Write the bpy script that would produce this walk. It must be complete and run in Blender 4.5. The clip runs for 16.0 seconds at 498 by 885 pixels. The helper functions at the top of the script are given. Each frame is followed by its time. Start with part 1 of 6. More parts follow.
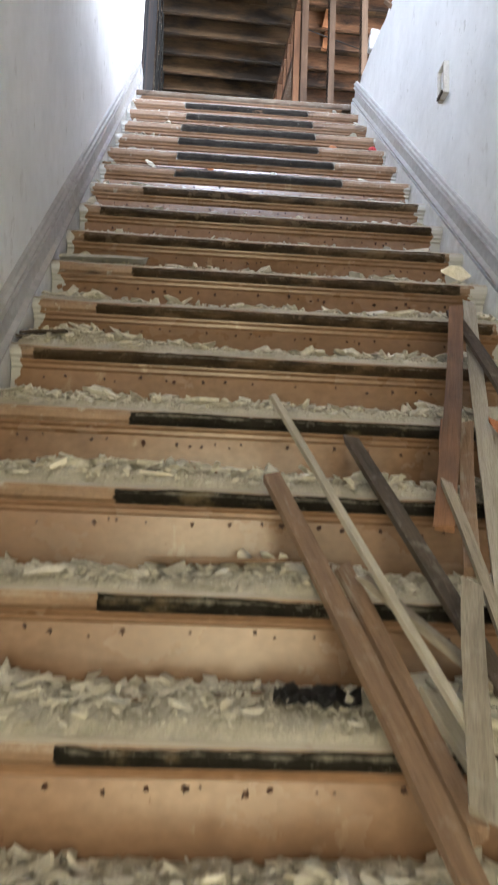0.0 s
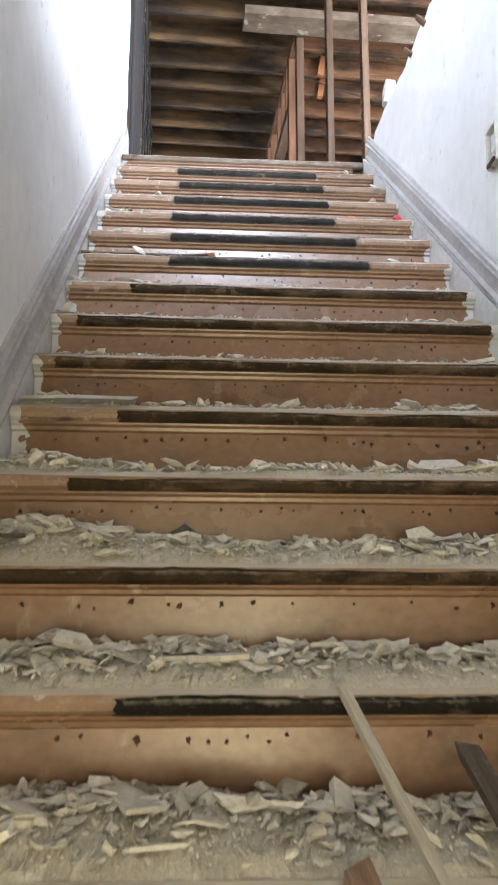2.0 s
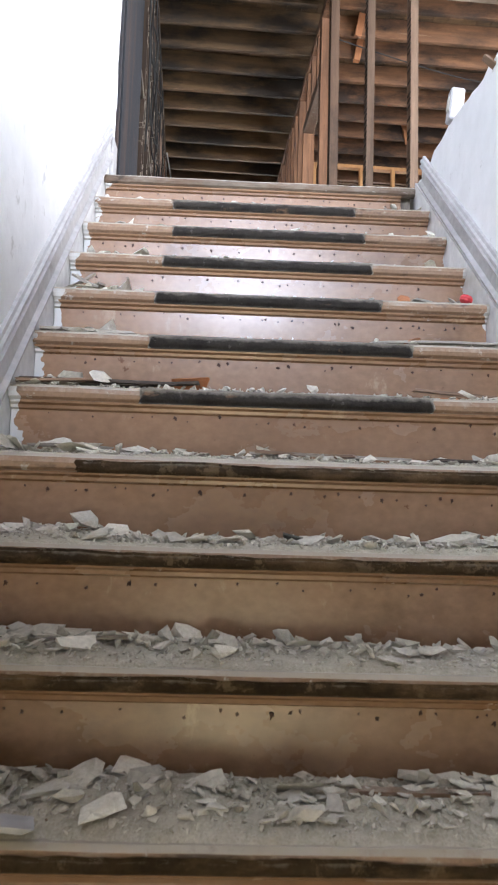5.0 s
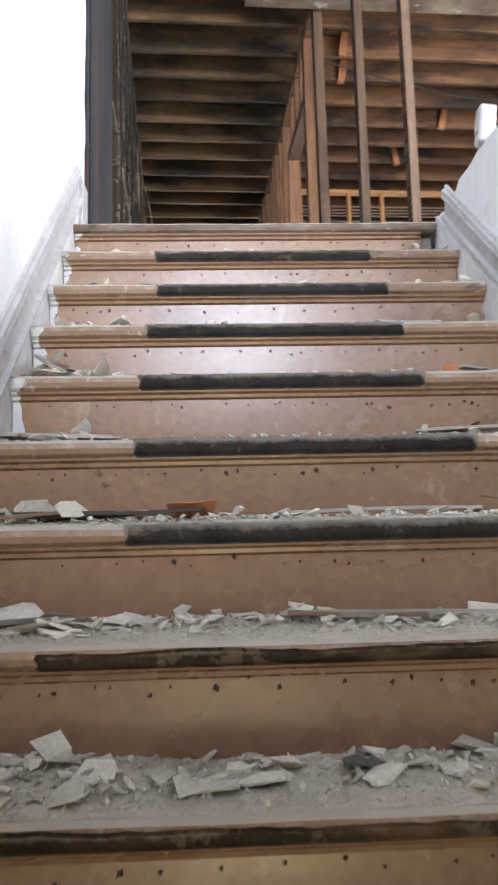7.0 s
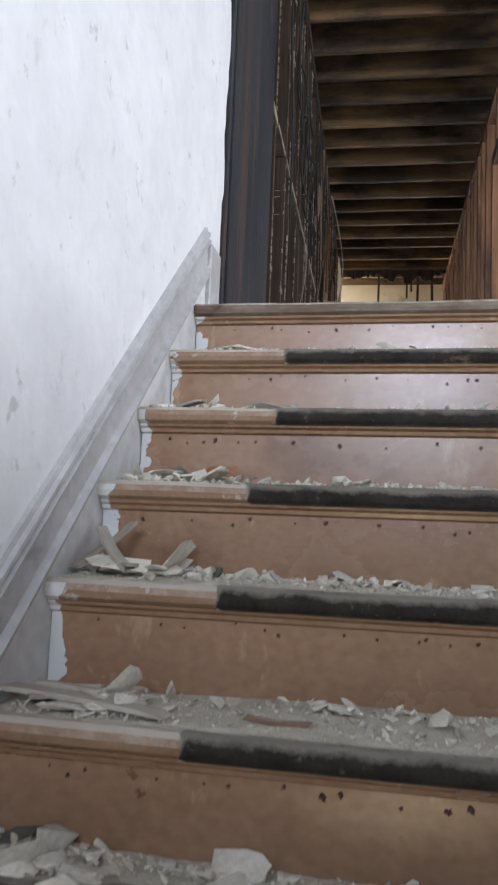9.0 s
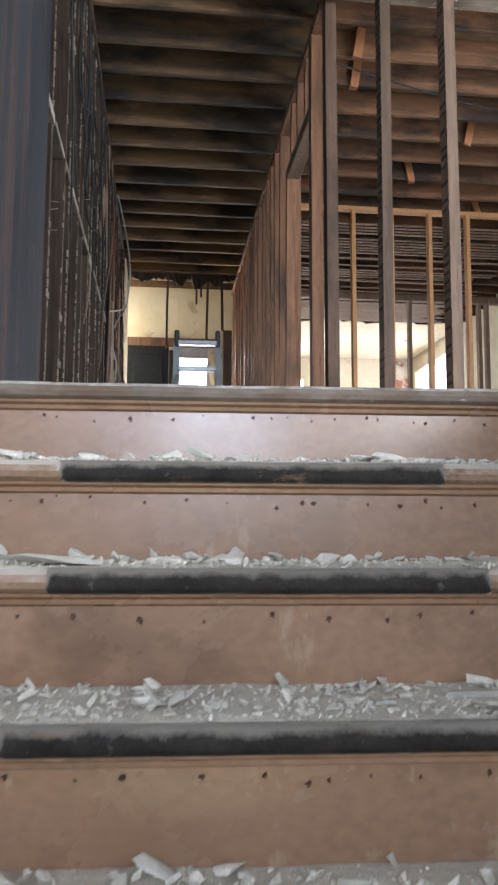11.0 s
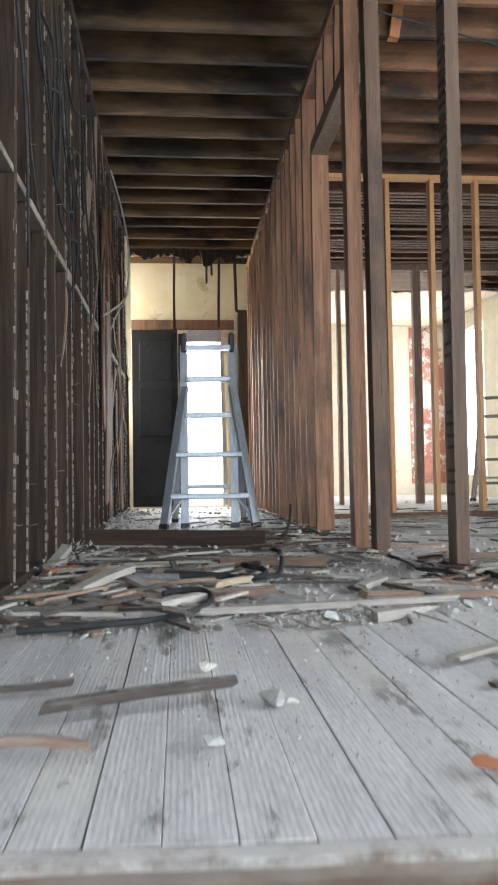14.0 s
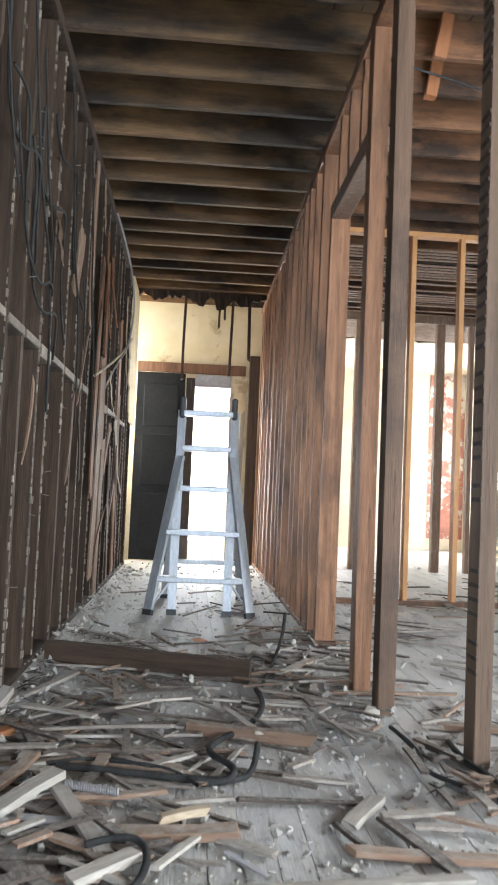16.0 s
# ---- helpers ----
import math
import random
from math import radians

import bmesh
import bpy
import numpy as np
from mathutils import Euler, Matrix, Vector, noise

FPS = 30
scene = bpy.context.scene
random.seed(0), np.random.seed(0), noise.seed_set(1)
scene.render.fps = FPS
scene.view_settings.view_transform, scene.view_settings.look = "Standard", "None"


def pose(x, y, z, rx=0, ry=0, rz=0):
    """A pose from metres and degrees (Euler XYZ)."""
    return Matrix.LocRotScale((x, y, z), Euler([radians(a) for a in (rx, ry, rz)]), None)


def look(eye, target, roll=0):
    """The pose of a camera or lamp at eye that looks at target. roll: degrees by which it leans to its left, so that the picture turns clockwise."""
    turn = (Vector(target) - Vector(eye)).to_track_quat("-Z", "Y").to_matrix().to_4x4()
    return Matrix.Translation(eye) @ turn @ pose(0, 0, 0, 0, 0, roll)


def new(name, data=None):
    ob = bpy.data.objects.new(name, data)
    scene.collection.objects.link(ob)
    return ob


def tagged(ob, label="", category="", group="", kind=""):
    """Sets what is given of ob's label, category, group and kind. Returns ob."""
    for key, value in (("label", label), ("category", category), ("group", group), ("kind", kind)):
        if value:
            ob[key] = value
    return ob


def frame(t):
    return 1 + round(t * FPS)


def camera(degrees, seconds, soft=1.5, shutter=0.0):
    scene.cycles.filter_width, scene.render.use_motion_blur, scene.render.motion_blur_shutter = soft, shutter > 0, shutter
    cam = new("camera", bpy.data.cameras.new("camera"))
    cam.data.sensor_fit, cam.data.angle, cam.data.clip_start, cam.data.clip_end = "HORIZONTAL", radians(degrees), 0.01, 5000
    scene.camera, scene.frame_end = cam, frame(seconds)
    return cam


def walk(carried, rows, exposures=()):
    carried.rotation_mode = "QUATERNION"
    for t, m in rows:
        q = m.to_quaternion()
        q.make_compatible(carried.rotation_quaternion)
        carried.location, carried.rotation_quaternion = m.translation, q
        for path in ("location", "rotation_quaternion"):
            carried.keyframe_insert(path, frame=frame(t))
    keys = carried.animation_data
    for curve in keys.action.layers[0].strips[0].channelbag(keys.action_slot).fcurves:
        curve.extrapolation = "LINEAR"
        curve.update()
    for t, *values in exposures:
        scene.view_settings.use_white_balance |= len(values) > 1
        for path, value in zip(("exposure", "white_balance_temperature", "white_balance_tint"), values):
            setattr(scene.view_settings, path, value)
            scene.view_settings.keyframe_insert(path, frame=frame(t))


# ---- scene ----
cam = camera(34.7, 16.0, 2.0, 0.4)
PATH = [
    (0, (-0.071, 0.033, 1.468), (0.051, 2.011, 1.742), 2.2),
    (0.5, (-0.031, 0.142, 1.66), (0.052, 2.119, 1.952), 1.0),
    (1, (-0.073, 0.267, 1.697), (0.025, 2.239, 2.017), 0.4),
    (1.5, (-0.164, 0.438, 1.862), (-0.047, 2.407, 2.196), 0.4),
    (2, (-0.116, 0.629, 1.949), (0.007, 2.593, 2.312), 0.2),
    (2.5, (-0.139, 0.729, 2.117), (-0.012, 2.693, 2.473), -0.4),
    (3, (-0.224, 0.905, 2.305), (0.013, 2.858, 2.667), 1.3),
    (5.5, (-0.012, 1.54, 2.888), (0.042, 3.529, 3.092), 1.7),
    (6, (-0.155, 1.667, 2.955), (-0.03, 3.65, 3.175), 1.4),
    (6.5, (-0.198, 1.785, 3.123), (0.08, 3.749, 3.382), 2.2),
    (7, (-0.077, 1.938, 3.137), (0.017, 3.917, 3.414), -1.4),
    (7.5, (0.088, 2.104, 3.296), (-0.243, 4.061, 3.543), 2.6),
    (8, (0.058, 2.299, 3.386), (-0.359, 4.239, 3.641), 3.5),
    (8.5, (0.039, 2.445, 3.501), (-0.355, 4.389, 3.756), 2.7),
    (9, (0.069, 2.546, 3.684), (-0.325, 4.492, 3.926), 2.4),
    (9.5, (0.053, 2.643, 3.721), (-0.248, 4.604, 3.971), 1.9),
    (10, (-0.07, 2.794, 3.808), (-0.106, 4.772, 4.096), 1.8),
    (12.5, (0.119, 3.453, 4.409), (0.314, 5.442, 4.479), -0.3),
    (13, (0.057, 3.658, 4.506), (0.263, 5.647, 4.565), -0.8),
    (13.5, (0.054, 3.865, 4.658), (0.265, 5.853, 4.737), -0.4),
    (14, (0.032, 4.018, 4.790), (0.126, 6.014, 4.873), -0.9),
    (14.5, (0.062, 4.154, 4.934), (0.186, 6.147, 5.041), -0.1),
    (15, (0.149, 4.263, 5.041), (0.288, 6.256, 5.147), -0.1),
    (15.5, (0.171, 4.358, 5.18), (0.257, 6.353, 5.291), -0.3),
    (16, (0.164, 4.555, 5.259), (0.216, 6.551, 5.384), 2.5),
]
walk(cam, [(t, look(eye, target, roll)) for t, eye, target, roll in PATH],
     exposures=[(0.0, 1.08, 6400, 14), (0.5, 0.92, 6400, 13), (1.0, 1.0, 6450, 14), (2.0, 1.18, 6550, 14), (2.5, 1.16, 6600, 15), (3.0, 0.97, 6550, 15), (5.5, 0.80, 6550, 16), (6.0, 0.60, 6600, 15), (6.5, 0.60, 6700, 16), (7.0, 0.62, 6750, 16), (7.5, 0.15, 6550, 12), (8.0, 0.05, 6550, 10), (8.5, -0.45, 6500, 12), (9.0, -0.2, 6550, 14), (10.0, 0.05, 6750, 14), (12.5, 0.32, 5550, 9), (13.0, 0.38, 5550, 8), (13.5, 0.2, 5600, 9), (14.0, 0.28, 6250, 9), (14.5, 0.36, 6300, 10), (15.5, 0.62, 6350, 10), (16.0, 0.76, 6350, 10)])

# ---- measures ----
RISE, RUN, N_STEPS = 0.2, 0.2265, 22
Y_TOP, Z_TOP = 4.845, 4.4          # top nosing
Z_CEIL = 7.5
X_LEFT = -0.575
# the gutted upper floor is turned a little against the stair
UP = Matrix.Translation((0, 5, 0)) @ Matrix.Rotation(radians(2.4), 4, "Z") @ Matrix.Translation((0, -5, 0))


def nose_y(i):
    return Y_TOP - RUN * i


def nose_z(i):
    return Z_TOP - RISE * i


def slope_z(y):
    return Z_TOP - (Y_TOP - y) * RISE / RUN


def x_right(y):
    return 0.815 + 0.0285 * (4.39 - y)


# ---- daylight ----
world = bpy.data.worlds.new("sky")
scene.world = world
world.use_nodes = True
wn = world.node_tree
sky = wn.nodes.new("ShaderNodeTexSky")
sky.sky_type, sky.sun_disc = "NISHITA", False
sky.sun_elevation, sky.sun_rotation = radians(48), radians(150)
wn.links.new(sky.outputs[0], wn.nodes["Background"].inputs[0])
wn.nodes["Background"].inputs[1].default_value = 0.12
sun_data = bpy.data.lights.new("sun", "SUN")
sun_data.energy, sun_data.angle, sun_data.color = 1.2, radians(12), (1, 0.96, 0.9)
sun = new("sun", sun_data)
sun.matrix_world = look((0, 0, 30), (2.0, 20, 4))


def window_light(name, at, target, sx, sy, watts, color=(0.93, 0.97, 1.0)):
    data = bpy.data.lights.new(name, "AREA")
    data.shape, data.size, data.size_y, data.energy, data.color = "RECTANGLE", sx, sy, watts, color
    ob = new(name, data)
    ob.matrix_world = look(at, target)
    return ob


window_light("front_window_light", (0.25, -2.95, 5.95), (0.35, 5, 5.2), 1.2, 1.9, 245, (0.70, 0.82, 1.0))
window_light("front_window_light", (2.8, -2.95, 5.95), (2.2, 5, 5.4), 1.2, 1.9, 170, (0.88, 0.94, 1.0))
window_light("side_window_light", (5.0, 2.3, 6.15), (0, 2.6, 5.2), 2.2, 1.9, 250, (0.88, 0.94, 1.0))
window_light("side_window_light", (4.85, 6.4, 6.15), (0, 6.6, 4.9), 1.6, 1.9, 190, (0.88, 0.94, 1.0))
# fill lamp added at an assumed entrance to brighten and yellow the lower steps
window_light("entrance_light", (0.12, -1.72, 1.1), (0.12, 5, 1.6), 1.0, 2.2, 27, (1.0, 0.875, 0.52))
window_light("rear_side_window_light", (4.38, 17.1, 5.95), (1.5, 14.5, 5.2), 1.7, 2.3, 42)
# fill lamp added to brighten the yellow corridor end; no known window
window_light("rear_left_window_light", (-1.75, 13.8, 6.3), (0.4, 14.0, 6.3), 0.5, 1.6, 90, (1.0, 0.95, 0.85))
window_light("rear_window_light", (1.86, 18.2, 6.05), (1.7, 12, 5.4), 0.55, 2.0, 40)
window_light("rear_door_light", (-0.06, 14.25, 5.5), (0.1, 9, 4.9), 0.42, 2.0, 60)


# ---- materials ----
def surf(name, c1, c2, scale=4.0, rough=0.7, bump=0.25, stretch=(1, 1, 1), metal=0.0, fine=60.0, stain=None, stain_scale=3.0, stain_at=0.62, vary=0.25, gloss=0.5, fc=(0.86, 1.1)):
    m = bpy.data.materials.new(name)
    m.use_nodes = True
    nt = m.node_tree
    n, link = nt.nodes, nt.links.new
    b = n["Principled BSDF"]
    tc, mp = n.new("ShaderNodeTexCoord"), n.new("ShaderNodeMapping")
    mp.inputs["Scale"].default_value = stretch
    link(tc.outputs["Object"], mp.inputs[0])
    info = n.new("ShaderNodeObjectInfo")
    isl = n.new("ShaderNodeNewGeometry")
    rnd = n.new("ShaderNodeMath"); rnd.operation = "ADD"
    link(info.outputs["Random"], rnd.inputs[0]); link(isl.outputs["Random Per Island"], rnd.inputs[1])
    big = n.new("ShaderNodeTexNoise"); big.noise_dimensions = "4D"
    big.inputs["Scale"].default_value, big.inputs["Detail"].default_value, big.inputs["Roughness"].default_value = scale, 6, 0.62
    wshift = n.new("ShaderNodeMath"); wshift.operation = "MULTIPLY"; wshift.inputs[1].default_value = 7
    link(rnd.outputs[0], wshift.inputs[0]); link(wshift.outputs[0], big.inputs["W"])
    link(mp.outputs[0], big.inputs["Vector"])
    ramp = n.new("ShaderNodeMapRange"); ramp.inputs[1].default_value, ramp.inputs[2].default_value = 0.32, 0.68
    link(big.outputs["Fac"], ramp.inputs[0])
    mix = n.new("ShaderNodeMix"); mix.data_type = "RGBA"
    mix.inputs[6].default_value, mix.inputs[7].default_value = (*c1, 1), (*c2, 1)
    link(ramp.outputs[0], mix.inputs[0])
    small = n.new("ShaderNodeTexNoise")
    small.inputs["Scale"].default_value, small.inputs["Detail"].default_value = fine, 4
    link(mp.outputs[0], small.inputs["Vector"])
    shade = n.new("ShaderNodeMapRange")
    shade.inputs[1].default_value, shade.inputs[2].default_value = 0.3, 0.7
    shade.inputs[3].default_value, shade.inputs[4].default_value = fc
    link(small.outputs["Fac"], shade.inputs[0])
    tone = n.new("ShaderNodeMapRange")
    tone.inputs[2].default_value = 2.0
    tone.inputs[3].default_value, tone.inputs[4].default_value = 1 - vary, 1 + vary
    link(rnd.outputs[0], tone.inputs[0])
    mul = n.new("ShaderNodeMath"); mul.operation = "MULTIPLY"
    link(shade.outputs[0], mul.inputs[0]); link(tone.outputs[0], mul.inputs[1])
    hsv = n.new("ShaderNodeHueSaturation")
    link(mix.outputs[2], hsv.inputs["Color"]); link(mul.outputs[0], hsv.inputs["Value"])
    out = hsv.outputs[0]
    rough_out = None
    if stain:
        sn = n.new("ShaderNodeTexNoise"); sn.inputs["Scale"].default_value, sn.inputs["Detail"].default_value, sn.inputs["Roughness"].default_value = stain_scale, 8, 0.7
        link(mp.outputs[0], sn.inputs["Vector"])
        sr = n.new("ShaderNodeMapRange"); sr.inputs[1].default_value, sr.inputs[2].default_value = stain_at, stain_at + 0.05
        link(sn.outputs["Fac"], sr.inputs[0])
        sm = n.new("ShaderNodeMix"); sm.data_type = "RGBA"
        sm.inputs[7].default_value = (*stain, 1)
        link(sr.outputs[0], sm.inputs[0]); link(out, sm.inputs[6])
        out = sm.outputs[2]
    link(out, b.inputs["Base Color"])
    rr = n.new("ShaderNodeMapRange"); rr.inputs[3].default_value, rr.inputs[4].default_value = rough - 0.12, min(1, rough + 0.12)
    link(big.outputs["Fac"], rr.inputs[0]); link(rr.outputs[0], b.inputs["Roughness"])
    b.inputs["Metallic"].default_value = metal
    b.inputs["Specular IOR Level"].default_value = gloss
    if bump:
        add = n.new("ShaderNodeMath"); add.operation = "MULTIPLY_ADD"; add.inputs[1].default_value = 0.35
        link(small.outputs["Fac"], add.inputs[0]); link(big.outputs["Fac"], add.inputs[2])
        bp = n.new("ShaderNodeBump"); bp.inputs["Strength"].default_value, bp.inputs["Distance"].default_value = bump, 0.01
        link(add.outputs[0], bp.inputs["Height"]); link(bp.outputs[0], b.inputs["Normal"])
    m["out"] = out.node.name
    return m


def painted_ends(m, left, right, paint, width=0.05):
    """White wall paint lapped unevenly over both ends of a stair board."""
    nt = m.node_tree
    n, link = nt.nodes, nt.links.new
    b = n["Principled BSDF"]
    src = b.inputs["Base Color"].links[0].from_socket
    tc, sep = n.new("ShaderNodeTexCoord"), n.new("ShaderNodeSeparateXYZ")
    link(tc.outputs["Object"], sep.inputs[0])
    nz = n.new("ShaderNodeTexNoise"); nz.inputs["Scale"].default_value, nz.inputs["Detail"].default_value = 16, 6
    link(tc.outputs["Object"], nz.inputs["Vector"])
    off = n.new("ShaderNodeMath"); off.operation = "MULTIPLY_ADD"; off.inputs[1].default_value, off.inputs[2].default_value = 0.12, -0.06
    link(nz.outputs["Fac"], off.inputs[0])
    pos = n.new("ShaderNodeMath"); pos.operation = "ADD"
    link(sep.outputs["X"], pos.inputs[0]); link(off.outputs[0], pos.inputs[1])
    lo = n.new("ShaderNodeMath"); lo.operation = "LESS_THAN"; lo.inputs[1].default_value = left + width
    hi = n.new("ShaderNodeMath"); hi.operation = "GREATER_THAN"; hi.inputs[1].default_value = right - width
    link(pos.outputs[0], lo.inputs[0]); link(pos.outputs[0], hi.inputs[0])
    both = n.new("ShaderNodeMath"); both.operation = "MAXIMUM"
    link(lo.outputs[0], both.inputs[0]); link(hi.outputs[0], both.inputs[1])
    mx = n.new("ShaderNodeMix"); mx.data_type = "RGBA"; mx.inputs[7].default_value = (*paint, 1)
    link(both.outputs[0], mx.inputs[0]); link(src, mx.inputs[6]); link(mx.outputs[2], b.inputs["Base Color"])
    return m


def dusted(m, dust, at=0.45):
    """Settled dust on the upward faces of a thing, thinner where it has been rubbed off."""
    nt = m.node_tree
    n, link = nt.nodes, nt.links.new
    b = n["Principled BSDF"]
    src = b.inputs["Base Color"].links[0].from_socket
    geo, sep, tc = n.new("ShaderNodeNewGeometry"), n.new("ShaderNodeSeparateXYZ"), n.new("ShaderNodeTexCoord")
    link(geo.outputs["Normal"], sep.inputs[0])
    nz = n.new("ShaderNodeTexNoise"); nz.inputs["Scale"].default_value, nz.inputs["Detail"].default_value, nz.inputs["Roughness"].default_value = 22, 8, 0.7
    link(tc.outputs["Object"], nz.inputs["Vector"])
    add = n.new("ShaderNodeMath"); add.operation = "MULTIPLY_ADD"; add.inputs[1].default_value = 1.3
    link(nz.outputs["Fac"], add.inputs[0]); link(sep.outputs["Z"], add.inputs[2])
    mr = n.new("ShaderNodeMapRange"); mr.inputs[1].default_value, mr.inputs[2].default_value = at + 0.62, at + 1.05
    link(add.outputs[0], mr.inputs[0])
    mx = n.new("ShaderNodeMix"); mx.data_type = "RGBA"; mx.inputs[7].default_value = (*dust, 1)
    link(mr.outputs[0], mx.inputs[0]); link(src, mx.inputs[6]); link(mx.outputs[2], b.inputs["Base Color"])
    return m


def grime(m, color, scale, at, soft=0.12, stretch=(1, 1, 1), most=0.8):
    """A second layer of stains or scratches with soft edges."""
    nt = m.node_tree
    n, link = nt.nodes, nt.links.new
    b = n["Principled BSDF"]
    src = b.inputs["Base Color"].links[0].from_socket
    tc, mp = n.new("ShaderNodeTexCoord"), n.new("ShaderNodeMapping")
    mp.inputs["Scale"].default_value = stretch
    link(tc.outputs["Object"], mp.inputs[0])
    info = n.new("ShaderNodeObjectInfo")
    shift = n.new("ShaderNodeMath"); shift.operation = "MULTIPLY"; shift.inputs[1].default_value = 13
    link(info.outputs["Random"], shift.inputs[0])
    nz = n.new("ShaderNodeTexNoise"); nz.noise_dimensions = "4D"
    nz.inputs["Scale"].default_value, nz.inputs["Detail"].default_value, nz.inputs["Roughness"].default_value = scale, 9, 0.66
    link(mp.outputs[0], nz.inputs["Vector"]); link(shift.outputs[0], nz.inputs["W"])
    mr = n.new("ShaderNodeMapRange"); mr.inputs[1].default_value, mr.inputs[2].default_value, mr.inputs[4].default_value = at, at + soft, most
    link(nz.outputs["Fac"], mr.inputs[0])
    mx = n.new("ShaderNodeMix"); mx.data_type = "RGBA"; mx.inputs[7].default_value = (*color, 1)
    link(mr.outputs[0], mx.inputs[0]); link(src, mx.inputs[6]); link(mx.outputs[2], b.inputs["Base Color"])
    return m


def glow(name, color, strength):
    m = bpy.data.materials.new(name)
    m.use_nodes = True
    n = m.node_tree.nodes
    n.remove(n["Principled BSDF"])
    e = n.new("ShaderNodeEmission")
    e.inputs[0].default_value, e.inputs[1].default_value = (*color, 1), strength
    m.node_tree.links.new(e.outputs[0], n["Material Output"].inputs[0])
    return m


M_WALL = surf("white_wall_paint", (0.79, 0.81, 0.84), (0.68, 0.70, 0.725), 2.6, 0.5, 0.8, fine=17, stain=(0.54, 0.55, 0.56), stain_scale=13, stain_at=0.62, stretch=(1, 1, 0.9), vary=0.02, fc=(0.96, 1.02))
grime(M_WALL, (0.50, 0.52, 0.55), 1.6, 0.52, 0.2, (1, 1, 0.6), 0.35)
grime(M_WALL, (0.44, 0.44, 0.45), 9, 0.60, 0.08, (1, 1.6, 1.0), 0.40)
grime(M_WALL, (0.46, 0.45, 0.44), 48, 0.68, 0.05, (1, 1.3, 0.7), 0.6)
grime(M_WALL, (0.22, 0.21, 0.20), 15, 0.735, 0.02, (1, 2.0, 0.9), 0.8)
M_RISER = surf("tan_riser_paint", (0.300, 0.180, 0.112), (0.235, 0.135, 0.078), 2.3, 0.26, 0.05, (1, 1, 1.4), fine=45, stain=(0.43, 0.30, 0.21), stain_scale=9, stain_at=0.70, vary=0.10, fc=(0.88, 1.06), gloss=0.5)
grime(M_RISER, (0.115, 0.062, 0.034), 2.2, 0.56, 0.14, (1, 1, 1.6), 0.7)
grime(M_RISER, (0.44, 0.33, 0.22), 5.5, 0.61, 0.05, (1.6, 1, 0.8), 0.45)
grime(M_RISER, (0.12, 0.05, 0.025), 26, 0.66, 0.04, (1, 1, 0.8), 0.8)
grime(M_RISER, (0.62, 0.59, 0.56), 11, 0.715, 0.02, (1, 1, 2.2), 0.8)
painted_ends(M_RISER, -0.575, 0.835, (0.54, 0.55, 0.55), 0.010)
M_TREAD = surf("dusty_tread_paint", (0.225, 0.138, 0.085), (0.30, 0.195, 0.128), 6.0, 0.45, 0.2, fine=90, stain=(0.44, 0.40, 0.35), stain_scale=24, stain_at=0.60, vary=0.08)
grime(M_TREAD, (0.06, 0.038, 0.024), 6, 0.57, 0.08, (1, 1, 2), 0.8)
painted_ends(M_TREAD, -0.575, 0.835, (0.54, 0.55, 0.55), 0.015)
M_RUBBER = surf("black_rubber_nosing", (0.032, 0.028, 0.025), (0.085, 0.075, 0.066), 14, 0.7, 0.5, fine=150, stain=(0.16, 0.15, 0.135), stain_scale=30, stain_at=0.62, vary=0.25, gloss=0.2)
grime(M_RUBBER, (0.30, 0.19, 0.12), 7, 0.60, 0.06, (1, 1, 2.5), 0.85)
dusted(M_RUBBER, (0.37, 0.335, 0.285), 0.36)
# dusty brown strip, darkened to carry the shade under the nosing too
M_NOSE_EDGE_SHADE = surf("grimy_brown_nosing_edge_shade", (0.048, 0.034, 0.023), (0.120, 0.082, 0.052), 9, 0.8, 0.5, fine=120, stain=(0.22, 0.16, 0.10), stain_scale=12, stain_at=0.56, vary=0.25, gloss=0.15)
grime(M_NOSE_EDGE_SHADE, (0.24, 0.16, 0.095), 4, 0.52, 0.10, (1, 1, 2.5), 0.85)
dusted(M_NOSE_EDGE_SHADE, (0.36, 0.325, 0.265), 0.12)
M_RUBBER_DUSTY = surf("dust_caked_rubber_nosing", (0.018, 0.016, 0.013), (0.050, 0.045, 0.038), 14, 0.75, 0.5, fine=150, stain=(0.16, 0.15, 0.13), stain_scale=30, stain_at=0.60, vary=0.25, gloss=0.15)
grime(M_RUBBER_DUSTY, (0.20, 0.15, 0.09), 6, 0.56, 0.08, (1, 1, 2.5), 0.9)
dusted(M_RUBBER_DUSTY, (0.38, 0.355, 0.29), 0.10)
dusted(M_TREAD, (0.41, 0.365, 0.305), 0.26)
M_TOPNOSE = surf("worn_grey_landing_nosing", (0.10, 0.075, 0.055), (0.23, 0.185, 0.145), 7, 0.7, 0.4, (0.4, 1, 1), fine=60, stain=(0.42, 0.40, 0.36), stain_scale=12, stain_at=0.60)
grime(M_TOPNOSE, (0.07, 0.045, 0.03), 7, 0.54, 0.08, (1, 1, 1), 0.8)
grime(M_TOPNOSE, (0.115, 0.070, 0.043), 9, 0.47, 0.10, (0.5, 1, 1), 0.85)
grime(M_TOPNOSE, (0.035, 0.026, 0.020), 14, 0.60, 0.06, (0.6, 1, 1), 0.8)
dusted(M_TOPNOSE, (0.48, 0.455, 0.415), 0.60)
M_NAIL = surf("rusty_nail_iron", (0.026, 0.011, 0.006), (0.075, 0.030, 0.015), 60, 0.8, 0.3, fine=300)
M_SKIRT = surf("grey_white_skirting_paint", (0.34, 0.34, 0.345), (0.47, 0.47, 0.48), 3, 0.42, 0.2, fine=30, stain=(0.30, 0.28, 0.26), stain_scale=9, stain_at=0.66, vary=0.03)
